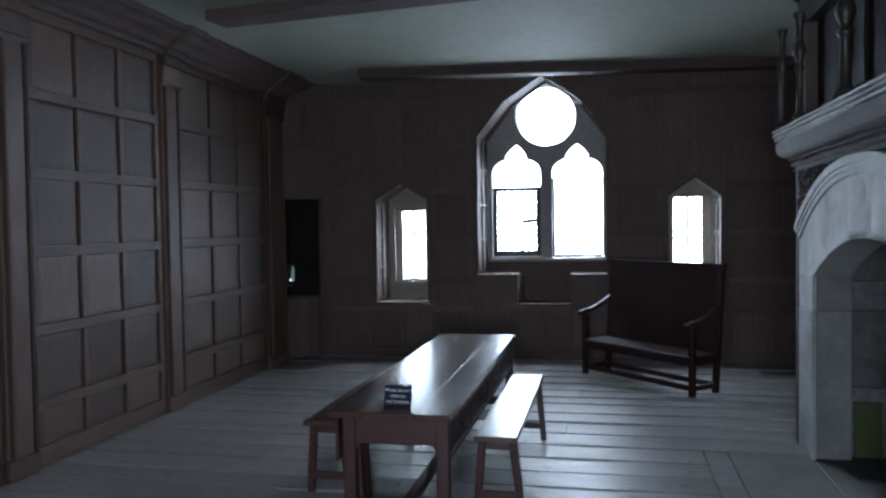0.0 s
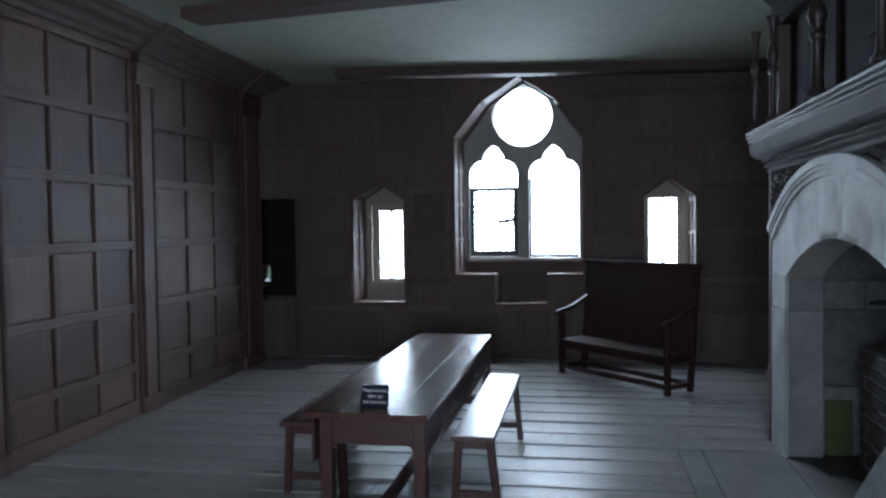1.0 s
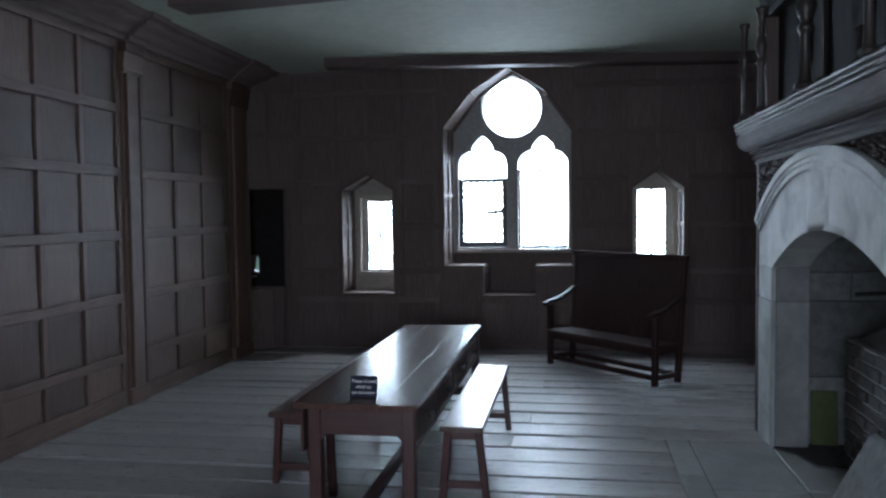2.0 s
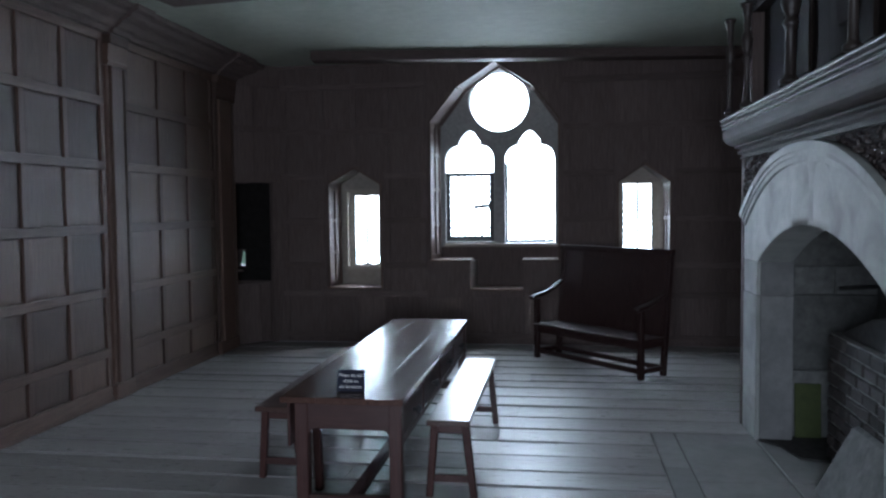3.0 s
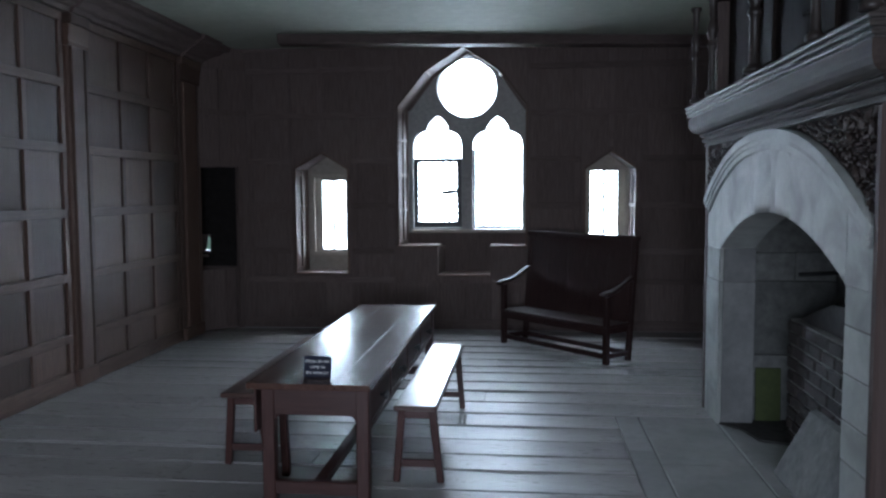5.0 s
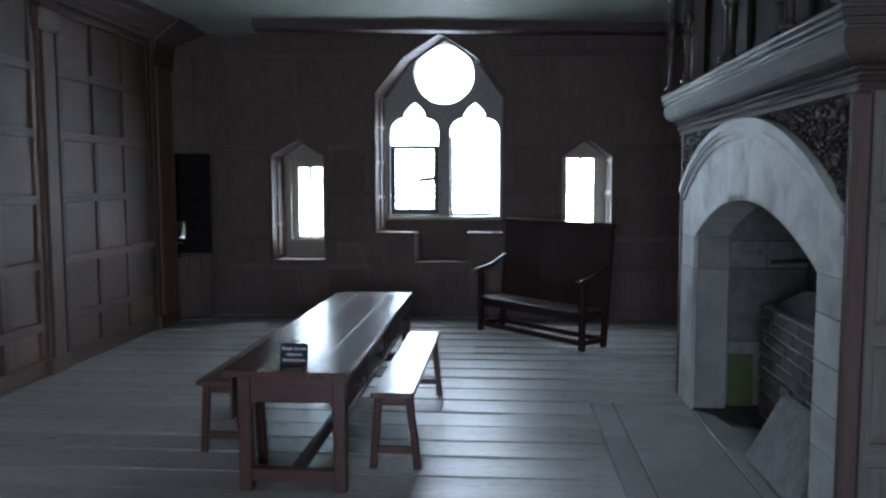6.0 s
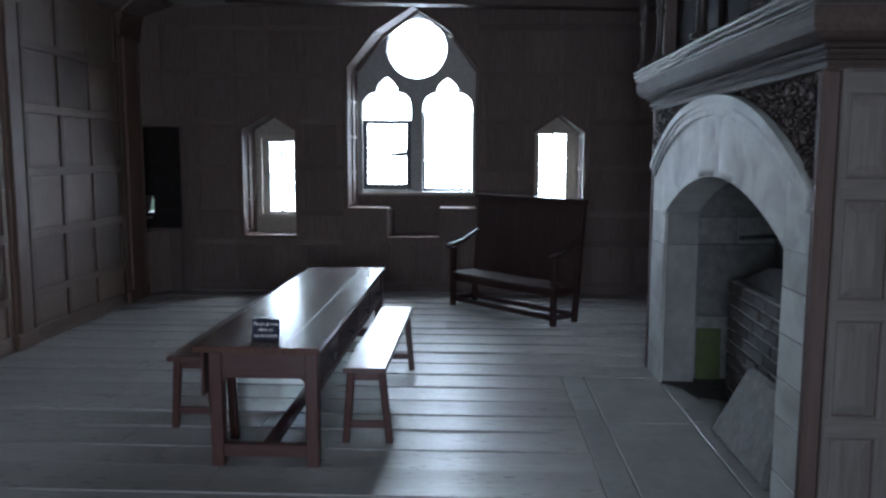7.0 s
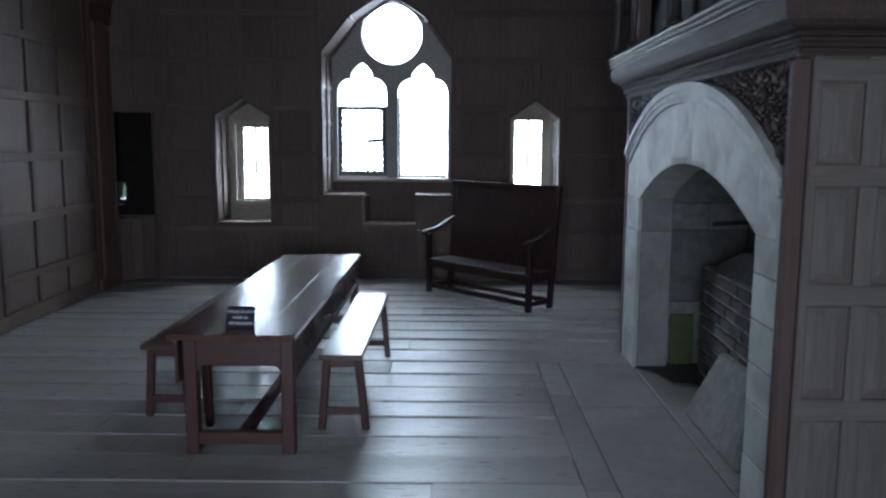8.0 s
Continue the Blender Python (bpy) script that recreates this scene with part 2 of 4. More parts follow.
def plate(loops, front, back, place, back_loops=None):
    """A slab with holes: loops of 2D points (the outline first), from depth front to depth back; place maps (a, b, depth) into the world."""
    bm = bmesh.new()
    sides = []
    for depth, ls in ((front, loops), (back, back_loops or loops)):
        edges, vs_all = [], []
        for lp in ls:
            vs = [bm.verts.new(place(a, b, depth)) for a, b in lp]
            edges += [bm.edges.new((vs[i], vs[(i + 1) % len(vs)])) for i in range(len(vs))]
            vs_all.append(vs)
        bmesh.ops.triangle_fill(bm, use_beauty=True, use_dissolve=False, edges=edges)
        sides.append(vs_all)
    for fa, ba in zip(*sides):
        for i in range(len(fa)):
            j = (i + 1) % len(fa)
            bm.faces.new((fa[i], fa[j], ba[j], ba[i]))
    return bm


def on_y(a, b, d):
    return (a, d, b)


def on_x(a, b, d):
    return (d, a, b)


def sweep(profile, corners, closed=False):
    """A moulding: profile rows of (projection, height) carried round a plan path; corners give (x, y, dx, dy), where dx, dy is the way out per metre of projection."""
    bm = bmesh.new()
    rings = [[bm.verts.new((x + dx * d, y + dy * d, z)) for d, z in profile] for x, y, dx, dy in corners]
    for a, b in zip(rings, rings[1:]):
        for k in range(len(profile) - 1):
            bm.faces.new((a[k], a[k + 1], b[k + 1], b[k]))
    bm.faces.new(rings[0])
    bm.faces.new(rings[-1][::-1])
    for a, b in zip(rings, rings[1:]):
        bm.faces.new((a[0], b[0], b[-1], a[-1]))
    return bm


_made = {}


def piece(name, lo, hi, material, parent, bevel=0.005, label=""):
    """A box-shaped piece of the setting; alike pieces share one mesh."""
    size = tuple(round(abs(b - a), 3) for a, b in zip(lo, hi))
    key = (name, size, material.name, bevel)
    if key not in _made:
        bm = box([-s / 2 for s in size], [s / 2 for s in size], bevel)
        bmesh.ops.recalc_face_normals(bm, faces=bm.faces)
        _made[key] = bpy.data.meshes.new(name)
        bm.to_mesh(_made[key])
        bm.free()
        _made[key].materials.append(material)
    ob = new(name, _made[key])
    ob.location = [(a + b) / 2 for a, b in zip(lo, hi)]
    ob.parent = parent
    if label:
        tagged(ob, label)
    return ob


def field_panel(name, axis, sign, plane, a0, a1, z0, z1, material, parent, depth=0.006):
    """A fielded panel on a wall whose normal runs along axis: a sunk margin that slopes up to a flat field."""
    w, h = round(a1 - a0, 3), round(z1 - z0, 3)
    key = (name, axis, sign, w, h, material.name)
    if key not in _made:
        bm = bmesh.new()
        rows = []
        m = min(0.045, w / 4, h / 4)
        for ins, d in ((0.0, -0.004), (0.0, 0.001), (0.012, 0.004), (m, depth)):
            ring = []
            for sa, sz in ((-1, -1), (1, -1), (1, 1), (-1, 1)):
                a, z = sa * (w / 2 - ins), sz * (h / 2 - ins)
                ring.append(bm.verts.new((sign * d, a, z) if axis == "x" else (a, sign * d, z)))
            rows.append(ring)
        for r, s in zip(rows, rows[1:]):
            for k in range(4):
                bm.faces.new((r[k], r[(k + 1) % 4], s[(k + 1) % 4], s[k]))
        bm.faces.new(rows[-1])
        bm.faces.new(rows[0][::-1])
        bmesh.ops.recalc_face_normals(bm, faces=bm.faces)
        _made[key] = bpy.data.meshes.new(name)
        bm.to_mesh(_made[key])
        bm.free()
        _made[key].materials.append(material)
    ob = new(name, _made[key])
    a, z = (a0 + a1) / 2, (z0 + z1) / 2
    ob.location = (plane, a, z) if axis == "x" else (a, plane, z)
    ob.parent = parent
    return ob


def strip(name, axis, sign, plane, a0, a1, z0, z1, d0, d1, material, parent, bevel=0.006):
    """A stile or rail on a wall, from depth d0 to d1 in front of it."""
    p, q = sorted((plane + sign * d0, plane + sign * d1))
    lo, hi = ((p, a0, z0), (q, a1, z1)) if axis == "x" else ((a0, p, z0), (a1, q, z1))
    return piece(name, lo, hi, material, parent, bevel)


# ---- measures of the room ----
WEST, EAST, NORTH, SOUTH, TOP = -4.22, 3.0, 10.9, -2.0, 3.865
FACE, NEAR, FAR = 1.71, 3.62, 7.08      # the chimney breast: its face and its two ends
ROWS = [0.12, 0.49, 1.08, 1.70, 2.32, 2.94, 3.56]

# ---- floor, ceiling and plain walls ----
floor = setting("floor", box((WEST - 0.4, SOUTH - 0.3, -0.3), (EAST + 0.3, NORTH + 0.9, -0.032), 0), UNDER, "old wooden floor of wide boards, worn grey", "floor")
ceiling = setting("ceiling", box((WEST - 0.3, SOUTH - 0.3, TOP), (EAST + 0.3, NORTH + 0.9, TOP + 0.2), 0), PLASTER, "aged off-white plaster ceiling", "ceiling")
# Unseen opening, added to let the south fill light in.
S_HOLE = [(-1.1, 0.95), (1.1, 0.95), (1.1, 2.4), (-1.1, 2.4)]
setting("wall_south", plate([[(WEST - 0.3, -0.03), (EAST + 0.3, -0.03), (EAST + 0.3, TOP), (WEST - 0.3, TOP)], S_HOLE], SOUTH, SOUTH - 0.3, on_y), DARK_Z, "plain dark oak wall behind the camera, with an added opening for fill light")
fill_window = tagged(new("fill_window"), "unseen wide window added behind the camera for fill light", "window", kind="structure")
setting("wall_east", box((EAST, SOUTH, -0.03), (EAST + 0.3, NORTH + 0.8, TOP), 0), DARK_Z, "plain dark oak side wall")
for (x0, y0), (x1, y1), wide, deep in (((-2.95, 10.0), (2.5, 10.74), 0.26, 0.13), ((-3.4, 6.98), (1.75, 6.3), 0.34, 0.11)):
    bm = bar((x0, y0, TOP - deep / 2 + 0.01), (x1, y1, TOP - deep / 2 + 0.01), wide, deep, up=(0, 0, 1), bevel=0.015)
    setting("ceiling_beam", bm, DARK_X, "dark exposed ceiling beam, stopping short of the wall", "beam")

# Plain frame added to the unseen south opening.
part("window_frame", plate([[(-1.1, 0.95), (1.1, 0.95), (1.1, 2.4), (-1.1, 2.4)], [(-1.04, 1.01), (-0.03, 1.01), (-0.03, 2.34), (-1.04, 2.34)], [(0.03, 1.01), (1.04, 1.01), (1.04, 2.34), (0.03, 2.34)]], SOUTH - 0.12, SOUTH - 0.06, on_y), OAK_Z, fill_window)

# ---- west wall: bays of fielded panels between pilasters ----
DOOR = (10.42, 2.24)
wall_west = setting("wall_west", plate([[(SOUTH, -0.03), (DOOR[0], -0.03), (DOOR[0], DOOR[1]), (NORTH, DOOR[1]), (NORTH, TOP), (SOUTH, TOP)]], WEST, WEST - 0.25, on_x), OAK_Z, "weathered grey-brown oak panelled wall")
BAYS = [(3.12, 5.08), (5.44, 7.28), (7.66, 9.74)]
for y0, y1 in BAYS + [(0.8, 2.76), (-1.6, 0.44)]:
    step = (y1 - y0 - 0.07) / 3
    stiles = [y0 + 0.035 + step * k for k in range(4)]
    for k, y in enumerate(stiles):
        strip("stile", "x", 1, WEST, y - 0.035, y + 0.035, 0.12, 3.56, 0.0, 0.026, OAK_Z, wall_west)
    for z in ROWS:
        h = 0.1 if z == 0.12 else 0.045
        strip("rail", "x", 1, WEST, y0, y1, z - h if z == 0.12 else z - h, z + 0.045, 0.0, 0.03, OAK_Y, wall_west)
    for za, zb in zip(ROWS, ROWS[1:]):
        for a, b in zip(stiles, stiles[1:]):
            field_panel("panel", "x", 1, WEST, a + 0.037, b - 0.037, za + 0.047, zb - 0.047, OAK_Z, wall_west)
strip("rail", "x", 1, WEST, 10.36, 10.9, 2.24, 2.36, 0.0, 0.04, OAK_Y, wall_west)
for za, zb in ((2.36, 2.92), (2.98, 3.52)):
    field_panel("panel", "x", 1, WEST, 10.4, 10.84, za, zb, OAK_Z, wall_west)


def pilaster(y0, y1):
    ob = thing("pilaster", (WEST, (y0 + y1) / 2, 0), "weathered oak pilaster with moulded edges against the panelled wall", "pilaster", "pilasters of the panelled wall")
    w = (y1 - y0) / 2
    part("plinth", box((0, -w - 0.006, 0), (0.07, w + 0.006, 0.16), 0.012), OAK_Z, ob)
    bm = box((0, -w * 0.62, 0.16), (0.062, w * 0.62, 3.3), 0.01)
    part("shaft", bm, OAK_Z, ob)
    for s in (-1, 1):
        part("edge_moulding", box((0, s * w * 0.62, 0.16), (0.04, s * w * 0.8, 3.3), 0.012), OAK_Z, ob)
        part("outer_moulding", box((0, s * w * 0.84, 0.16), (0.05, s * w, 3.3), 0.014), OAK_Z, ob)
    part("capital", sweep([(0.0, 3.3), (0.064, 3.3), (0.076, 3.33), (0.068, 3.35), (0.075, 3.42), (0.085, 3.5), (0.0, 3.5)], [(0, -w, 1, -0.1), (0, w, 1, 0.1)]), OAK_Z, ob)
    part("frieze_block", box((0, -w, 3.5), (0.1, w, 3.6), 0.008), OAK_Z, ob)
    return ob


for y0, y1 in ((0.46, 0.78), (2.78, 3.1), (5.1, 5.42), (7.3, 7.64), (9.76, 10.34)):
    pilaster(y0, y1)
cornice_west = setting("cornice_west", sweep([(0.0, 3.6), (0.09, 3.6), (0.1, 3.64), (0.15, 3.66), (0.19, 3.71), (0.27, 3.75), (0.3, 3.79), (0.36, 3.81), (0.365, TOP + 0.005), (0.0, TOP + 0.005)], [(WEST, SOUTH, 1, 0), (WEST, NORTH, 1, 0)]), DARK_Y, "dark oak cornice along the panelled wall", "cornice")
for y0, y1 in ((0.46, 0.78), (2.78, 3.1), (5.1, 5.42), (7.3, 7.64), (9.76, 10.34)):
    rows = [(0.0, 3.6), (0.13, 3.6), (0.14, 3.64), (0.19, 3.66), (0.23, 3.71), (0.31, 3.75), (0.34, 3.79), (0.4, 3.81), (0.405, TOP + 0.004), (0.0, TOP + 0.004)]
    part("cornice_break", sweep(rows, [(WEST, y0, 1, 0), (WEST, y1, 1, 0)]), DARK_Y, cornice_west)
setting("baseboard", sweep([(0.0, 0.0), (0.032, 0.0), (0.032, 0.04), (0.02, 0.05), (0.0, 0.05)], [(WEST, SOUTH, 1, 0), (WEST, DOOR[0] - 0.1, 1, 0)]), OAK_Y, "low scuffed oak skirting", "skirting")

# the small dark passage behind the corner opening
bm = bmesh.new()
add_box(bm, (WEST - 1.3, 10.1, -0.03), (WEST - 0.25, 10.3, 2.6))
add_box(bm, (WEST - 1.3, 10.9, -0.03), (WEST - 0.55, 11.1, 2.6))
add_box(bm, (WEST - 1.5, 10.1, -0.03), (WEST - 1.3, 11.5, 2.6))
add_box(bm, (WEST - 1.5, 10.1, 2.6), (WEST - 0.25, 11.5, 2.8))
setting("passage_wall", bm, DARK_Z, "dark narrow passage behind the corner opening")
C0, CE = Vector((WEST, 10.33, 0)), Vector((0.66, 0.7513, 0))


def on_corner(a, b, d):
    """Along the canted corner wall, up, and back into it."""
    v = C0 + CE * a + Vector((-0.7513, 0.66, 0)) * d
    return (v.x, v.y, b)


def corner_box(a0, a1, z0, z1, d0, d1):
    return plate([[(a0, z0), (a1, z0), (a1, z1), (a0, z1)]], d0, d1, on_corner)


corner = setting("wall_corner", plate([[(0.0, 0.0), (0.755, 0.0), (0.755, TOP), (0.0, TOP)], [(0.06, 0.004), (0.6, 0.004), (0.6, 2.24), (0.06, 2.24)]], 0.0, 0.05, on_corner), DARK_Z, "canted dark oak corner with a doorway")
for a0, a1, z0, z1 in ((0.0, 0.755, 2.26, 2.36), (0.0, 0.755, 2.94, 3.02), (0.0, 0.755, 3.56, 3.7), (0.0, 0.055, 0.0, 2.26), (0.61, 0.67, 0.0, 2.26), (0.34, 0.41, 2.36, 2.94), (0.34, 0.41, 3.02, 3.56)):
    part("frame_member", corner_box(a0, a1, z0, z1, -0.022, 0.001), OAK_Z if z1 < 2.3 and a0 < 0.1 else DARK_Z, corner)
door_1 = tagged(new("door_1"), "dark doorway in the corner with a low panelled half door", "doorway", kind="structure")
part("half_door", corner_box(0.065, 0.595, 0.01, 0.84, 0.08, 0.12), DARK_Z, door_1)
for a in (0.075, 0.26, 0.44):
    part("door_board", corner_box(a, a + 0.145, 0.03, 0.82, 0.066, 0.081), DARK_Z, door_1)
# Near-black sheets behind the opening: the doorway's shade put into colour.
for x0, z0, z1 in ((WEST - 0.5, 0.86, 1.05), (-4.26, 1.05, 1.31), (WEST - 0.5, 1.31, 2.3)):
    part("lining", box((x0, NORTH - 0.02, z0), (-3.86, NORTH - 0.004, z1), 0), SHADE_BLACK, door_1)
part("ledge", corner_box(0.07, 0.2, 1.02, 1.045, 0.1, 0.3), DARK_Z, door_1, "worn oak ledge")

# ---- north wall with its three window recesses ----
BIG = [(-1.04, 0.73), (-0.32, 0.73), (-0.32, 1.13), (0.17, 1.13), (0.17, 3.05), (-0.19, 3.52), (-0.69, 3.85), (-1.21, 3.52), (-1.59, 3.05), (-1.59, 1.13), (-1.04, 1.13)]
LEFT = [(-3.04, 0.75), (-2.28, 0.75), (-2.28, 2.21), (-2.65, 2.44), (-3.04, 2.22)]
RIGHT = [(0.94, 0.75), (1.63, 0.75), (1.63, 2.19), (1.29, 2.43), (0.94, 2.19)]
DEEP = 11.35


def splay(lp, x_fixed, x_far, by):
    return [(x + by * (x_fixed - x) / (x_fixed - x_far), z) for x, z in lp]


SLIT = [(-4.38, 1.06), (-4.28, 1.06), (-4.275, 1.24), (-4.3, 1.3), (-4.33, 1.12)]
outline = [(WEST - 0.55, -0.03), (EAST, -0.03), (EAST, TOP), (WEST - 0.55, TOP)]
back = [outline, splay(BIG, 0.17, -1.59, 0.09), splay(LEFT, -2.28, -3.04, 0.07), splay(RIGHT, 0.94, 1.63, -0.05), [(x - 0.18, z) for x, z in SLIT]]
wall_north = setting("wall_north", plate([outline, BIG, LEFT, RIGHT, SLIT], NORTH, DEEP, on_y, back), DARK_Z, "dark oak panelled wall with three pointed window recesses")


def boxes_of(lp, grow):
    xs, zs = [p[0] for p in lp], [p[1] for p in lp]
    return min(xs) - grow, max(xs) + grow, min(zs) - grow, max(zs) + grow


HOLES = [boxes_of(h, 0.05) for h in (BIG, LEFT, RIGHT)]


def free_spans(lo, hi, blocked):
    spans, at = [], lo
    for a, b in sorted(blocked):
        if a > at:
            spans.append((at, min(a, hi)))
        at = max(at, b)
    if at < hi:
        spans.append((at, hi))
    return [s for s in spans if s[1] - s[0] > 0.06]


XS = [-3.66, -3.13, -2.66, -2.19, -1.68, -1.1, -0.7, -0.26, 0.26, 0.85, 1.29, 1.72, 2.3, 2.9]
ZS = [0.1, 0.68, 1.08, 1.70, 2.32, 2.94, 3.56]
for x in XS:
    for a, b in free_spans(0.02, 3.82, [(h[2], h[3]) for h in HOLES if h[0] < x < h[1]]):
        strip("stile", "y", -1, NORTH, x - 0.04, x + 0.04, a, b, 0, 0.022, DARK_Z, wall_north)
for z in ZS:
    for a, b in free_spans(-3.7, 2.98, [(h[0], h[1]) for h in HOLES if h[2] < z < h[3]]):
        strip("rail", "y", -1, NORTH, a, b, z - 0.04, z + 0.04, 0, 0.025, DARK_X, wall_north)
for xa, xb in zip(XS, XS[1:]):
    for za, zb in zip(ZS, ZS[1:]):
        if not any(h[0] < xb - 0.05 and xa + 0.05 < h[1] and h[2] < zb - 0.05 and za + 0.05 < h[3] for h in HOLES):
            field_panel("panel", "y", -1, NORTH, xa + 0.042, xb - 0.042, za + 0.042, zb - 0.042, DARK_Z, wall_north)
setting("cornice_north", sweep([(0.0, 3.825), (0.02, 3.825), (0.03, 3.84), (0.035, TOP + 0.005), (0.0, TOP + 0.005)], [(WEST, NORTH, 0, -1), (EAST, NORTH, 0, -1)]), DARK_X, "narrow dark oak cornice", "cornice")


def edge_trim(name, lp, y, parent, material, wide=0.035, proud=0.02):
    """A thin moulding round the upper outline of an opening, piece by piece."""
    for (x0, z0), (x1, z1) in zip(lp, lp[1:]):
        if max(z0, z1) < 0.7:
            continue
        part(name, bar((x0, y - proud / 2, z0), (x1, y - proud / 2, z1), wide, proud, up=(0, 1, 0)), material, parent)


# reveals: rails and stiles of the panelled splays
trim = tagged(new("window_trim"), "oak mouldings and panelled splays of the window recesses", "trim", kind="structure")
edge_trim("edge_moulding", BIG[3:10], NORTH - 0.001, trim, OAK_Z, 0.03)
edge_trim("edge_moulding", LEFT[1:] + LEFT[:1], NORTH - 0.001, trim, OAK_Z, 0.03)
edge_trim("edge_moulding", RIGHT[1:] + RIGHT[:1], NORTH - 0.001, trim, OAK_Z, 0.03)
def splay_x(x0, by, y):
    return x0 + by * (y - NORTH) / (DEEP - NORTH)


for x0, by, inward, zs, top in ((-1.59, 0.09, 1, (1.2, 1.64, 2.12, 2.6, 3.0), 3.03), (0.17, 0.0, -1, (1.2, 1.64, 2.12, 2.6, 3.0), 3.03), (-3.04, 0.07, 1, (0.82, 1.25, 1.7, 2.14), 2.18), (1.63, -0.05, -1, (0.82, 1.25, 1.7, 2.14), 2.18)):
    ya, yb = NORTH + 0.01, DEEP - 0.035
    for z in zs:
        a, b = splay_x(x0, by, ya) + inward * 0.004, splay_x(x0, by, yb) + inward * 0.004
        part("splay_rail", bar((a, ya, z), (b, yb, z), 0.05, 0.016, up=(1, 0, 0), bevel=0.003), OAK_Y, trim)
    for y in (NORTH + 0.03, NORTH + 0.22, DEEP - 0.07):
        x = splay_x(x0, by, y) + inward * 0.005
        part("splay_stile", box((x - 0.01, y - 0.025, zs[0]), (x + 0.01, y + 0.025, top), 0.003), OAK_Z, trim)
INNER = splay(BIG, 0.17, -1.59, 0.09)
for (x0, z0), (x1, z1) in zip(INNER[4:9], INNER[5:9]):
    part("soffit_rib", bar((x0, DEEP - 0.03, z0 - 0.012), (x1, DEEP - 0.03, z1 - 0.012), 0.05, 0.05, up=(0, 1, 0)), DARK_X, trim)
for k in (5, 7):
    x, z = BIG[k]
    part("cross_rib", bar((x, NORTH + 0.005, z - 0.005), (x + (0.03 if k == 7 else 0.0), DEEP - 0.01, z - 0.005), 0.045, 0.04, up=(0, 0, 1)), OAK_Y, trim)
part("breast_panel", box((-1.5, DEEP - 0.03, 0.762), (0.165, DEEP - 0.004, 1.31), 0.006), DARK_Z, trim, "dark oak panel below the window")
for x0, x1, z in ((-1.6, -1.03, 1.13), (-0.33, 0.18, 1.13), (-1.04, -0.32, 0.73)):
    part("seat_board", box((x0, NORTH - 0.03, z), (x1, DEEP - 0.004, z + 0.03), 0.008), OAK_X, trim, "worn oak window seat board")
for x0, x1 in ((-3.06, -2.26), (0.92, 1.65)):
    part("sill_board", box((x0, NORTH - 0.03, 0.75), (x1, DEEP - 0.004, 0.775), 0.008), OAK_X, trim, "pale worn sill board")


# ---- the windows ----
def lancet(cx, half, sill, spring, apex, n=8):
    """A pointed light with a lobed head."""
    right = [(half, sill), (half, spring)]
    neck = 0.41 * half
    zs = spring + 0.42 * (apex - spring) + 0.03
    for k in range(1, n + 1):
        a = math.pi / 2 * k / n
        right.append((neck + (half - neck) * math.cos(a) ** 0.9, spring + (zs - spring) * math.sin(a)))
    for k in range(1, n):
        a = math.pi / 2 * k / n
        right.append((neck * (1.06 * math.cos(a) ** 0.8 + 0.04), zs + (apex - zs) * (0.06 + 0.94 * (k / n) ** 1.15)))
    pts = right + [(0, apex)] + [(-x, z) for x, z in reversed(right)]
    return [(cx + x, z) for x, z in pts]


def ring(cx, cz, r, n=40):
    return [(cx + r * math.cos(2 * math.pi * k / n), cz + r * math.sin(2 * math.pi * k / n)) for k in range(n)]


def leads(parent, x0, x1, z0, z1, y, nx, nz):
    for k in range(1, nx):
        x = x0 + (x1 - x0) * k / nx
        part("lead_came", bar((x, y, z0), (x + random.uniform(-0.004, 0.004), y, z1), 0.02, 0.01, bevel=0), LEAD, parent)
    for k in range(1, nz):
        z = z0 + (z1 - z0) * k / nz
        part("lead_came", bar((x0, y, z), (x1, y, z + random.uniform(-0.004, 0.004)), 0.012, 0.01, bevel=0), LEAD, parent)


def lead_border(parent, x0, x1, z0, z1, y, teeth=0.03, pitch=0.085):
    """The outer lead of a lattice of small quarries, notched where the quarries meet it."""
    nx, nz = max(2, round((x1 - x0) / pitch)), max(2, round((z1 - z0) / pitch))
    inner = []
    for k in range(nx):
        inner += [(x0 + (x1 - x0) * k / nx + (0.004 if k == 0 else 0), z0 + 0.004), (x0 + (x1 - x0) * (k + 0.5) / nx, z0 + teeth)]
    for k in range(nz):
        inner += [(x1 - 0.004, z0 + (z1 - z0) * k / nz + (0.004 if k == 0 else 0)), (x1 - teeth, z0 + (z1 - z0) * (k + 0.5) / nz)]
    for k in range(nx):
        inner += [(x1 - (x1 - x0) * k / nx - (0.004 if k == 0 else 0), z1 - 0.004), (x1 - (x1 - x0) * (k + 0.5) / nx, z1 - teeth)]
    for k in range(nz):
        inner += [(x0 + 0.004, z1 - (z1 - z0) * k / nz - (0.004 if k == 0 else 0)), (x0 + teeth, z1 - (z1 - z0) * (k + 0.5) / nz)]
    outer = [(x0 - 0.006, z0 - 0.006), (x1 + 0.006, z0 - 0.006), (x1 + 0.006, z1 + 0.006), (x0 - 0.006, z1 + 0.006)]
    part("lead_border", plate([outer, inner], y - 0.004, y + 0.004, on_y), LEAD, parent, "notched lead edging")


def pane(parent, x0, x1, z0, z1, y):
    ob = part("pane", box((x0, y, z0), (x1, y + 0.004, z1), 0), GLASS, parent)
    ob.visible_shadow = False
    return ob


